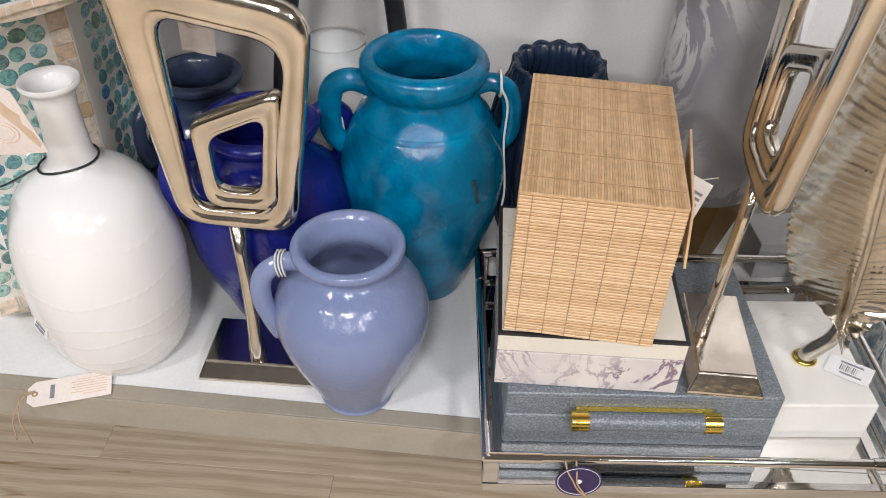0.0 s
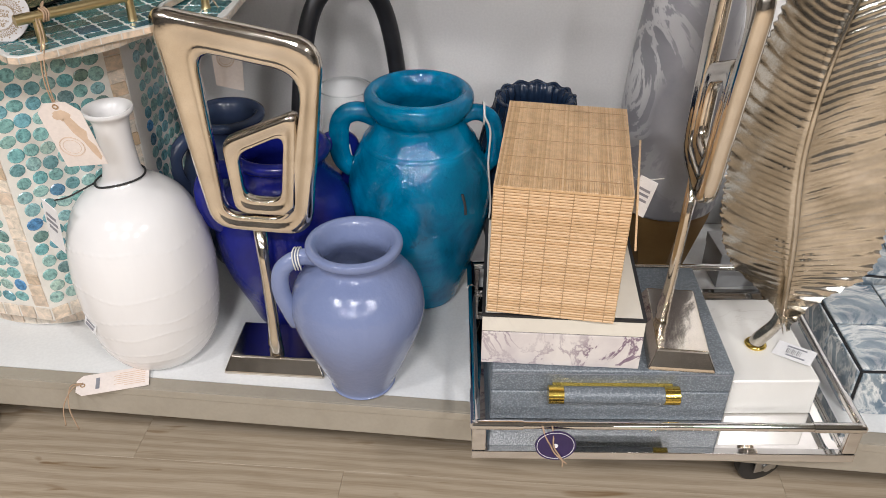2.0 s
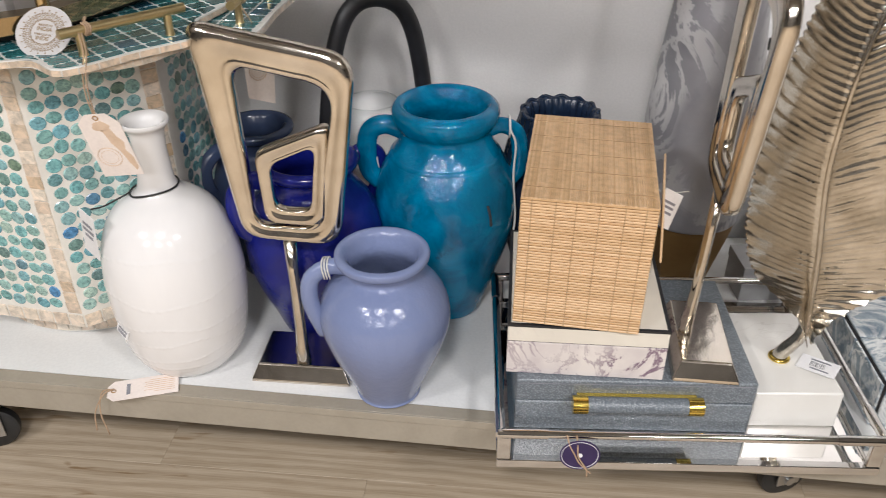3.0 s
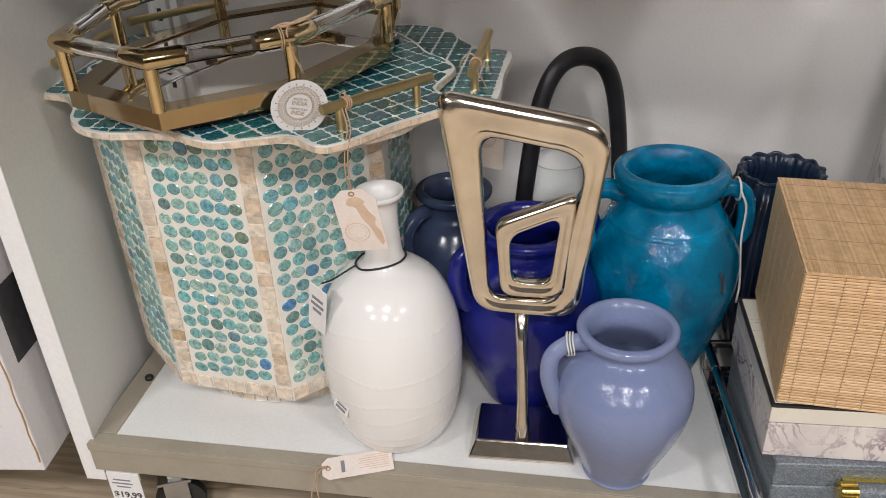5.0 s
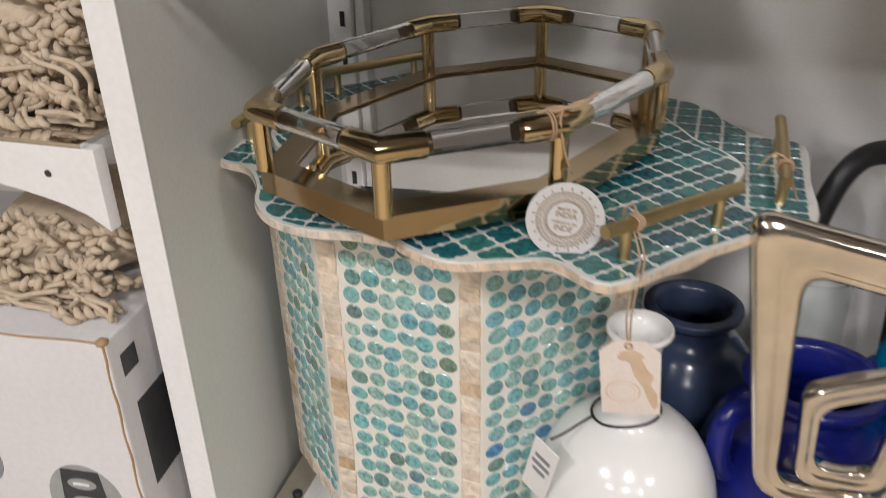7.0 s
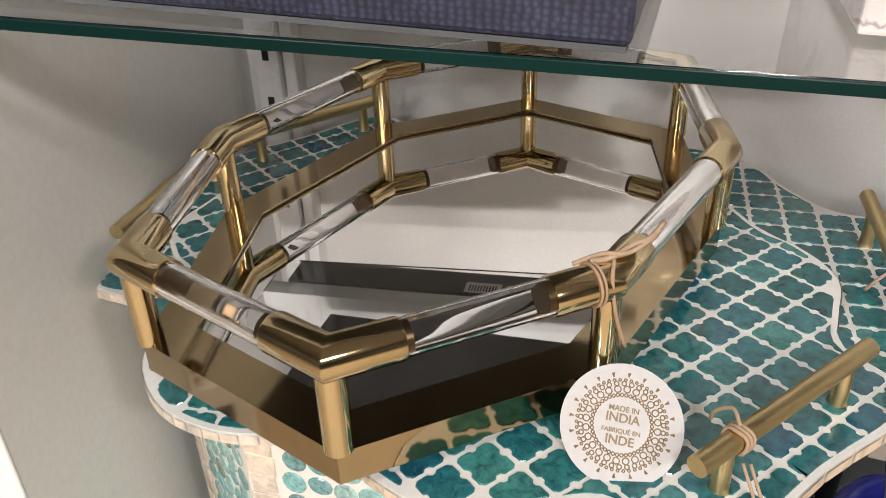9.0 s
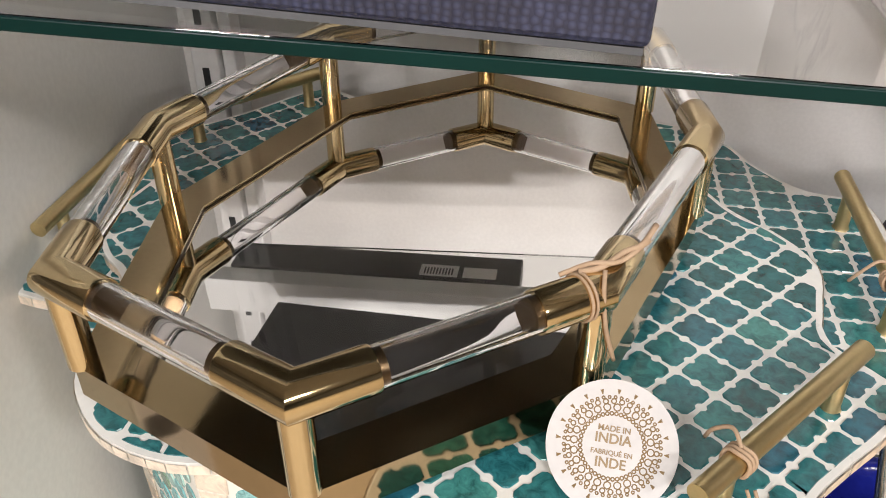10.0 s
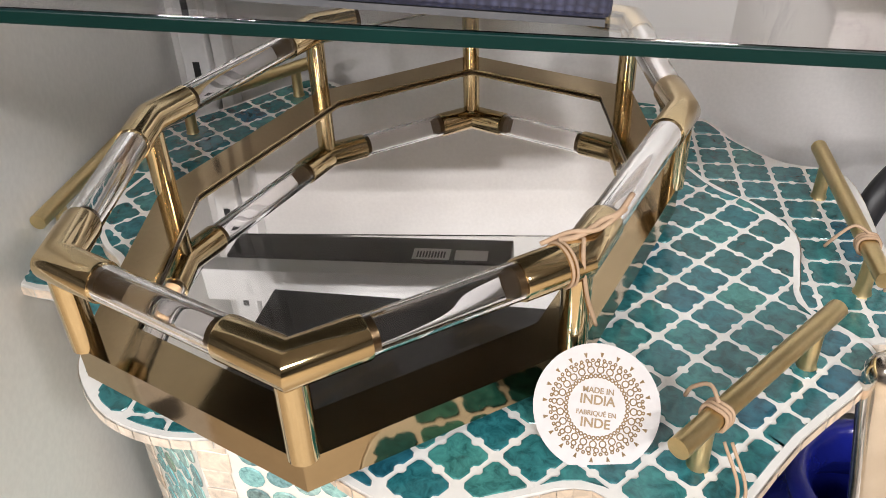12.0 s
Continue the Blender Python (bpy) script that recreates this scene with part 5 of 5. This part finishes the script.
def scalloped_tag(parent, m):
    """Round MADE IN INDIA card tag with a printed wreath."""
    r = 0.0368
    pts = [(r * math.cos(k), r * math.sin(k)) for k in [2 * math.pi * i / 56 for i in range(56)]]
    tag = part("hang_tag", prism(pts, 0, 0.0011, 0.0003, 1), M["tag_card"], parent, "round white card tag with a gold printed wreath")
    tag.matrix_basis = m
    wreath = bmesh.new()
    for rr, n, s in ((0.0178, 44, 0.0010), (0.0213, 24, 0.0020), (0.0246, 34, 0.0014), (0.0268, 50, 0.0008)):
        for i in range(n):
            a = 2 * math.pi * i / n
            tube([(rr * math.cos(a) + s * math.cos(b), rr * math.sin(a) + s * math.sin(b), 0.0011) for b in [2 * math.pi * q / 8 for q in range(8)]], 0.0004, 4, closed=True, bm=wreath)
    for i in range(20):
        a = 2 * math.pi * i / 20
        for da in (-0.025, 0, 0.025):
            tube([(0.0288 * math.cos(a), 0.0288 * math.sin(a), 0.0012), (0.0314 * math.cos(a + da), 0.0314 * math.sin(a + da), 0.0012)], 0.0003, 4, bm=wreath)
    part("wreath", wreath, M["gold_ink"], tag, "gold printed wreath")
    for body, size, y in (("MADE IN", 0.0046, 0.0092), ("INDIA", 0.0076, 0.0036), ("FABRIQU\u00c9 EN", 0.0038, -0.0040), ("INDE", 0.0076, -0.0096)):
        text_mesh(body, size, M["gold_ink"], tag, pose(0, y, 0.0013))
    return tag


def elbow(p, da, db, arm, r, segs=28):
    """Two short sleeves that meet in a mitre."""
    bm = bmesh.new()
    up = Vector((0, 0, 1))
    sa, sb = (-da).cross(up), db.cross(up)
    sm = (sa + sb).normalized()
    rings = []
    for c, side, k in ((p + da * arm, sa, 1.0), (p + da * (arm - 0.0015), sa, 1.03), (p, sm, 1.03 / sm.dot(sa)), (p + db * (arm - 0.0015), sb, 1.03), (p + db * arm, sb, 1.0)):
        grow = min(k, 1.03)
        rings.append([bm.verts.new(c + side * (r * k * math.cos(a)) + up * (r * grow * math.sin(a))) for a in [2 * math.pi * i / segs for i in range(segs)]])
    for a, b in zip(rings, rings[1:]):
        for i in range(segs):
            j = (i + 1) % segs
            bm.faces.new((a[i], a[j], b[j], b[i]))
    bm.faces.new(rings[0][::-1])
    bm.faces.new(rings[-1])
    return bm


def octagon_tray():
    t = thing("mirror_tray", (-0.7096, 1.0265, TOP_Z + 0.0035), 0, "octagonal brass mirror tray with clear acrylic rails, on the lattice tray", "tray")
    half = [(r * math.cos(radians(a)), r * math.sin(radians(a))) for r, a in ((0.280, -94.2), (0.217, -56.0), (0.203, 4.7), (0.271, 48.8))]
    V = half + [(-x, -y) for x, y in half]
    n = 8
    def scaled(d):
        out = []
        for i in range(n):
            p = Vector((*V[i], 0))
            a = (p - Vector((*V[i - 1], 0))).normalized()
            b = (Vector((*V[(i + 1) % n], 0)) - p).normalized()
            na, nb = Vector((a.y, -a.x, 0)), Vector((b.y, -b.x, 0))
            m = (na + nb).normalized()
            out.append(p + m * (d / m.dot(na)))
        return out
    def ring(o, i, z0, z1):
        bm = bmesh.new()
        loops = [[bm.verts.new((p.x, p.y, z)) for p in q] for q, z in ((o, z0), (o, z1), (i, z1), (i, z0))]
        for a in range(4):
            p, q = loops[a], loops[(a + 1) % 4]
            for k in range(n):
                j = (k + 1) % n
                bm.faces.new((p[k], p[j], q[j], q[k]))
        return bm
    rim_top = 0.0355
    # added support under the raised wall, black to give a shadow gap
    part("foot_plate", prism([(p.x, p.y) for p in scaled(-0.022)], -0.002, 0.0235), M["black"], t, "added recessed plate, black for the shadow gap")
    part("wall", ring(scaled(0.0050), scaled(0.0035), 0.0115, rim_top), M["brass_rim"], t, "brass outer wall")
    part("ledge", ring(scaled(0.0035), scaled(-0.027), rim_top - 0.0015, rim_top), M["brass_rim"], t, "flat brass ledge")
    # dark colour here paints the rim's shadow between ledge and mirror
    part("inner_wall", ring(scaled(-0.0255), scaled(-0.027), 0.0325, rim_top - 0.0016), M["brass_dark"], t, "inner brass wall, rim shadow put into its dark colour")
    part("mirror_floor", prism([(p.x, p.y) for p in scaled(0.003)], 0.0237, 0.0320), M["mirror"], t, "mirror glass floor")
    rail = 0.0985
    P = [Vector((*v, rail)) for v in V]
    for i in range(n):
        a, p, b = P[i - 1], P[i], P[(i + 1) % n]
        da, db = (a - p).normalized(), (b - p).normalized()
        arm = 0.041
        el = part("elbow", elbow(p, da, db, arm, 0.0124), M["brass"], t, "mitred brass elbow", 30)
        for d in (da, db):
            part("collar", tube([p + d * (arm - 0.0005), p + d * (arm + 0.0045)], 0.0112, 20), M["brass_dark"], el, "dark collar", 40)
        part("post", tube([(p.x, p.y, rim_top - 0.0005), (p.x, p.y, rail - 0.009)], 0.0090, 20), M["brass"], el, "brass post", 40)
        q = b + (p - b).normalized() * arm
        rod = tube([p + db * arm, q], 0.0113, 28, caps=False)
        bore = tube([p + db * arm, q], 0.0092, 28, caps=False)
        bmesh.ops.reverse_faces(bore, faces=bore.faces[:])
        join(rod, bore)
        part("rail", rod, M["acrylic"], t, "clear hollow acrylic rail", 40).visible_shadow = False
    # jute twine round the elbow with the tag
    e = P[1]
    for k in (-0.002, 0.001):
        c = e + (P[0] - e).normalized() * (0.012 + k)
        ax = (P[0] - e).normalized()
        sd = Vector((-ax.y, ax.x, 0))
        part("twine_loop", tube([c + sd * (0.0134 * math.cos(a)) + Vector((0, 0, 0.0134 * math.sin(a))) for a in [2 * math.pi * i / 20 for i in range(20)]], 0.0009, 6, closed=True), M["twine"], t, "jute twine", True)
    c = e + Vector((0.0, 0.002, 0.0142))
    part("twine_knot", tube(spline([c + Vector((-0.012, -0.004, -0.001)), c, c + Vector((0.012, 0.010, 0.004)), c + Vector((0.022, 0.016, 0.006)), c + Vector((0.030, 0.030, 0.010))], 5), 0.0018, 7), M["twine"], t, "jute twine bow", True)
    part("twine_knot", tube(spline([c + Vector((-0.022, -0.004, -0.004)), c + Vector((-0.006, 0.0, 0.002)), c + Vector((0.010, 0.004, 0.002)), c + Vector((0.026, 0.020, 0.006))], 5), 0.0015, 7), M["twine"], t, "jute twine bow", True)
    tail = spline([c + Vector((0.002, -0.004, 0.001)), c + Vector((0.002, -0.014, -0.008)), c + Vector((0.006, -0.010, -0.035)), c + Vector((0.013, -0.002, -0.062))], 6)
    part("twine_tail", tube(tail, 0.0013, 7), M["twine"], t, "jute twine", True)
    scalloped_tag(t, pose(0.1355, -0.2165, 0.0195, 45, 0, 6) @ pose(0, 0, 0, 0, 0, -9))
    return t


octagon_tray()


def india_tag():
    """Kraft-printed hang tag on twine from the tray handle, in front of the white vase."""
    t = thing("hang_tag", (-0.503, 0.758, 0.757), 0, "pale pink paper hang tag printed with a tan map, on twine", "tag", "paper tags")
    card = prism([(-0.027, -0.100), (0.029, -0.100), (0.029, -0.010), (0.015, 0.006), (-0.013, 0.006), (-0.027, -0.008)], 0, 0.0009)
    c = part("card", card, M["paper"], t)
    c.matrix_basis = pose(0, 0, 0, 104, -5, 4)
    part("eyelet", lathe([(0.0022, 0.0009), (0.0042, 0.0009), (0.0042, 0.0014), (0.0022, 0.0014)], 14, cap=False), M["card"], c, "brown eyelet")
    rng = random.Random(9)
    out = [(0.002 + (0.013 + rng.uniform(-0.004, 0.003)) * math.cos(a), -0.014 + (0.009 + rng.uniform(-0.003, 0.002)) * math.sin(a)) for a in [2 * math.pi * i / 18 for i in range(18)]]
    part("print", prism(out, 0.0009, 0.0011), M["tan_ink"], c, "tan printed map")
    part("print", prism([(0.000, -0.020), (0.012, -0.019), (0.017, -0.033), (0.023, -0.042), (0.020, -0.055), (0.026, -0.068), (0.027, -0.086), (0.023, -0.092), (0.017, -0.076), (0.013, -0.058), (0.005, -0.043)], 0.0009, 0.0011), M["tan_ink"], c, "tan printed map")
    seal = bmesh.new()
    for rr in (0.0165, 0.0155, 0.0115):
        tube([(-0.006 + rr * math.cos(a), -0.066 + rr * math.sin(a), 0.001) for a in [2 * math.pi * i / 32 for i in range(32)]], 0.0003, 4, closed=True, bm=seal)
    part("seal", seal, M["tan_ink"], c, "round printed seal")
    for dx in (-0.002, 0.002):
        part("twine", tube(spline([(dx * 0.5, 0.0, 0.001), (dx - 0.002, -0.002, 0.03), (dx, -0.001, 0.06), (dx + 0.004, 0.006, 0.085), (dx - 0.004, 0.020, 0.106)], 6), 0.0010, 7), M["twine"], t, "jute twine", True)


india_tag()


def far_tag():
    t = thing("hang_tag", (-0.352, 0.985, 0.775), 10, "pale paper hang tag below the far brass handle", "tag", "paper tags")
    c = part("card", prism([(-0.020, -0.075), (0.020, -0.085), (0.024, 0.0), (0.010, 0.010), (-0.012, 0.008), (-0.022, -0.002)], 0, 0.0009), M["paper"], t)
    c.matrix_basis = pose(0, 0, 0, 84, 0, 0)
    seal = bmesh.new()
    for rr in (0.013, 0.012, 0.009):
        tube([(-0.002 + rr * math.cos(a), -0.035 + rr * math.sin(a), 0.001) for a in [2 * math.pi * i / 28 for i in range(28)]], 0.0003, 4, closed=True, bm=seal)
    part("seal", seal, M["tan_ink"], c, "round printed seal")
    part("twine", tube(spline([(0, 0, 0.004), (0.002, 0.0, 0.03), (-0.012, -0.01, 0.066)], 5), 0.0012, 6), M["twine"], t, "jute twine", True)


far_tag()


def shelf_tag():
    t = thing("hang_tag", (-0.539, 0.774, SHELF + 0.0035), 15, "cream paper hang tag lying over the deck edge", "tag", "paper tags")
    c = part("card", prism([(-0.062, -0.012), (-0.052, -0.022), (0.050, -0.022), (0.050, 0.022), (-0.052, 0.022), (-0.062, 0.012)], 0, 0.0009), M["paper"], t)
    c.matrix_basis = pose(0, 0, 0.001, 4, 0, 4)
    part("eyelet", lathe([(0.0022, 0.0009), (0.0042, 0.0009), (0.0042, 0.0014), (0.0022, 0.0014)], 14, cap=False), M["card"], c, "brown eyelet").location = (-0.052, 0, 0)
    for i in range(7):
        y = 0.014 - i * 0.0045
        w = (0.020, 0.024, 0.023, 0.024, 0.022, 0.024, 0.016)[i]
        part("print_bar", box(0.044 - 2 * w, y - 0.0006, 0.001, 0.044, y + 0.0006, 0.0012), M["tan_ink"], c)
    part("print_bar", box(-0.032, -0.012, 0.001, -0.026, 0.012, 0.0012), M["grey_ink"], c, "row of unreadable lettering")
    part("twine", tube(spline([(-0.052, 0, 0.003), (-0.066, -0.010, 0.004), (-0.078, -0.034, -0.010), (-0.082, -0.040, -0.045)], 6), 0.0011, 6), M["twine"], t, "jute string", True)
    part("twine", tube(spline([(-0.052, 0.001, 0.003), (-0.070, -0.006, 0.004), (-0.070, -0.036, -0.012), (-0.064, -0.042, -0.055)], 6), 0.0011, 6), M["twine"], t, "jute string", True)


shelf_tag()

# ---------------------------------------------------------------- goods on the glass shelf
def navy_box():
    t = thing("snakeskin_box", label="navy blue snakeskin-patterned box on the glass shelf", category="box")
    t.matrix_basis = pose(-0.588, 0.770, 1.0905, 0, 2.0, -5)
    part("body", box(-0.36, 0, 0.003, 0, 0.395, 0.036, 0.003), M["snake"], t)
    part("underside", box(-0.358, 0.002, 0.0, -0.002, 0.393, 0.0028), M["felt"], t, "dark grey felt underside")


def stone_box():
    t = thing("stone_box", label="pale stone box with a gold corner on the glass shelf, enlarged to shade the wall", category="box")
    t.matrix_basis = pose(-0.490, 0.820, 1.0872, 0, 2.0, -3)
    # unseen height and length are enlarged to shade the wall behind
    part("body", box(0, 0, 0, 0.62, 0.225, 0.25, 0.002), M["pale_marble"], t)
    part("corner", box(0.09, -0.003, 0.006, 0.15, 0.02, 0.046, 0.001), M["satin_brass"], t, "gold metal corner")


def black_frame():
    t = thing("picture_frame", label="black picture frame with a barcode label on the glass shelf", category="frame")
    t.matrix_basis = pose(-0.990, 1.256, 1.1026, 0, 2.0, -2)
    part("body", box(0, 0, 0, 0.350, 0.050, 0.024, 0.002), M["black"], t)
    lb = part("label", box(0.232, 0.004, -0.0008, 0.277, 0.026, -0.0002), M["white_paper"], t, "white barcode label")
    for i in range(10):
        part("print_bar", box(0.237 + i * 0.0036, 0.007, -0.0014, 0.2388 + i * 0.0036, 0.020, -0.0009), M["ink"], lb)
    part("label", box(0.283, 0.004, -0.0008, 0.322, 0.024, -0.0002), M["white_paper"], t, "white label")


def white_board():
    t = thing("display_board", label="low white board lying before the picture frame on the glass shelf", category="board")
    t.matrix_basis = pose(-1.012, 1.226, 1.1030, 0, 2.0, -2)
    part("body", box(0, 0, 0, 0.46, 0.026, 0.046, 0.001), M["white_edge"], t)


navy_box()
stone_box()
black_frame()
white_board()

# ---------------------------------------------------------------- the next bay
def carton():
    t = thing("carton", label="white cardboard carton printed with a picture of buttons", category="box")
    t.matrix_basis = pose(-1.062, 0.728, 0.2455, 0, 0, 5)
    part("body", box(-0.50, 0, 0, 0, 0.36, 0.434, 0.003), M["carton"], t)
    part("torn_edge", tube([(-0.004 + 0.001 * math.sin(i * 1.7), 0.0005, 0.02 + i * 0.0206) for i in range(21)], 0.0018, 6), M["card"], t, "worn brown corner")
    part("torn_edge", tube([(-0.01 - i * 0.02, 0.0005 + 0.001 * math.sin(i), 0.4335) for i in range(24)], 0.0014, 6), M["card"], t, "worn brown edge")
    part("torn_corner", lathe([(0.007, 0), (0.008, 0.003), (0.003, 0.007)], 10), M["card"], t, "torn brown corner", True, (-0.006, 0.004, 0.431))
    pic = prism([(0.052 * math.cos(a), 0.060 * math.sin(a)) for a in [2 * math.pi * i / 40 for i in range(40)]], 0, 0.0006)
    p = part("picture", pic, M["grey_box"], t, "oval printed picture of a keypad")
    p.matrix_basis = pose(-0.082, -0.0002, 0.185, 90, 0, 0)
    part("keypad", prism([(-0.026, -0.052), (0.026, -0.052), (0.030, 0.0), (0.026, 0.052), (-0.026, 0.052), (-0.032, 0.0)], 0.0008, 0.0014), M["ink"], p, "dark printed keypad")
    for y in (0.030, 0.0, -0.030):
        part("button", prism([(0.020 * math.cos(a), y + 0.009 * math.sin(a)) for a in [2 * math.pi * i / 20 for i in range(20)]], 0.0015, 0.0021), M["grey_box"], p, "grey printed button")
        part("print_bar", box(-0.012, y - 0.002, 0.0022, 0.010, y + 0.002, 0.0026), M["white_paper"], p)
    part("print_bar", box(-0.13, -0.0006, 0.095, -0.045, 0, 0.0965), M["tan_ink"], t)
    part("print_bar", box(-0.12, -0.0006, 0.088, -0.055, 0, 0.0893), M["tan_ink"], t)
    part("window", box(0.0, 0.03, 0.20, 0.0008, 0.12, 0.33), M["ink"], t, "black printed panel")
    part("print_bar", box(0.0, 0.02, 0.375, 0.0008, 0.05, 0.405), M["ink"], t)
    part("picture", prism([(0.03 * math.cos(a), 0.04 * math.sin(a)) for a in [2 * math.pi * i / 24 for i in range(24)]], 0, 0.0006), M["grey_ink"], t, "oval printed picture").matrix_basis = pose(-0.22, -0.0002, 0.235, 90, 0, 0)


carton()


def arched_board():
    t = thing("arched_shelf", (-1.052, 0.768, 0.0), 0, "white shelf with an arched front board in the next bay", "shelf")
    n = 24
    pts = [(0.0, 0.893), (-0.62, 0.893)]
    lower = [(-0.62 + 0.62 * i / n, 0.800 + 0.056 * math.sin(math.pi * i / n) ** 0.55) for i in range(n + 1)]
    bm = prism([(x, z) for x, z in lower + pts], -0.018, 0.0, 0.001)
    bmesh.ops.rotate(bm, verts=bm.verts, matrix=Matrix.Rotation(radians(90), 3, "X"))
    part("front_board", bm, M["white_edge"], t, "white board with an arched lower edge")
    part("shelf_top", box(-0.62, 0.019, 0.880, -0.014, 0.22, 0.893), M["panel"], t, "white shelf board")
    part("glass_top", box(-0.62, 0.0, 0.8935, -0.014, 0.22, 0.8985), M["mirror"], t, "mirror-topped shelf")
    part("screw", lathe([(0.004, 0), (0.004, 0.001)], 12), M["ink"], t, "small dark screw hole").matrix_basis = pose(-0.063, -0.0004, 0.862, 90)


arched_board()


def macrame(x, y, z, w, d, h, seed, label):
    """A heap of knotted cotton rope: rows of knots over loose cords and fringe."""
    t = thing("macrame_hanging", (x, y, z), 0, label, "macrame", "knotted rope pieces")
    rng = random.Random(seed)
    bm = bmesh.new()
    rows = int(h / 0.0100)
    for r in range(rows):
        zz = 0.008 + r * 0.0098
        y0 = -d / 2 + 0.02 * math.sin(r * 1.3) + r * 0.006
        k = int(w / 0.0092)
        for i in range(k):
            px = -w / 2 + i * 0.0092 + (0.0046 if r % 2 else 0) + rng.uniform(-0.003, 0.003)
            c = Vector((px, y0 + rng.uniform(-0.006, 0.006) + 0.02 * math.sin(i * 0.45 + r), zz + rng.uniform(-0.003, 0.004)))
            a = rng.uniform(-0.5, 0.5) + (0.7 if r % 2 else -0.7)
            v = Vector((math.cos(a), rng.uniform(-0.3, 0.3), math.sin(a))) * 0.0085
            tube([c - v * 1.1, c - v * 0.5 + Vector((0, -0.004, 0)), c + Vector((0, -0.006, 0)), c + v * 0.5 + Vector((0, -0.004, 0)), c + v * 1.1], [0.0026, 0.0046, 0.0052, 0.0046, 0.0026], 7, bm=bm)
    tagged(part("knot_work", bm, M["rope"], t, "cream knotted cotton rope", True), kind="stuff")
    for i in range(40):
        px = rng.uniform(-w / 2, w / 2)
        p = Vector((px, -d / 2 - 0.005 + rng.uniform(-0.02, 0.03), rng.uniform(0.012, h * 0.5)))
        pts = [p]
        a = rng.uniform(-2.6, -0.4)
        for s in range(5):
            a += rng.uniform(-0.7, 0.7)
            p = p + Vector((math.cos(a) * 0.03, rng.uniform(-0.006, 0.006), math.sin(a) * 0.012))
            p.z = max(p.z, 0.006)
            p.y = max(p.y, -d / 2 - 0.02)
            p.x = min(max(p.x, -w / 2), w / 2)
            pts.append(p.copy())
        part("cord", tube(spline(pts, 4), 0.0032, 7), M["rope"], t, "loose rope cord", True)
    part("rope_coil", lathe(smooth_profile([(0.30 * w, 0.004), (0.46 * w, h * 0.25), (0.44 * w, h * 0.6), (0.25 * w, h * 0.9), (0.02, h)], 4), 24, wobble=0.2, seed=seed), M["rope"], t, "bundled rope behind the knots", True, (0, 0.26 * w, 0))
    return t


macrame(-1.215, 0.86, 0.681, 0.28, 0.16, 0.095, 3, "cream knotted rope hanging heaped on the white carton")
macrame(-1.235, 0.90, 0.900, 0.32, 0.18, 0.16, 8, "cream macrame rope piece heaped on the mirror shelf")


def price_label():
    t = thing("price_label", (-0.965, 0.778, 0.165), -1.5, "white paper price label below the shelf edge", "label")
    part("card", box(-0.030, -0.001, -0.050, 0.030, 0.0, 0.034), M["white_paper"], t)
    part("clip", box(-0.030, 0.0002, 0.020, 0.030, 0.003, 0.036), M["white_edge"], t, "plastic label clip")
    for z, w in ((0.020, 0.02), (0.012, 0.024), (0.004, 0.016)):
        part("print_bar", box(-w, -0.0016, z - 0.002, w * 0.6, -0.0012, z + 0.001), M["grey_ink"], t)
    text_mesh("$19.99", 0.019, M["ink"], t, pose(0, -0.0014, -0.016, 90, 0, 0))


price_label()

# ---------------------------------------------------------------- floor planks
plank = mesh_of(box(0, 0, -0.012, 1.1997, 0.18975, 0.0, 0.0003, 1), "plank", M["oak"])
row = 0
y = -2.0
while y < 1.26:
    x = -3.0 - 0.4 * (row % 3)
    while x < 2.6:
        piece("plank", plank, floor, pose(x, y, 0.0))
        x += 1.2
    y += 0.19
    row += 1
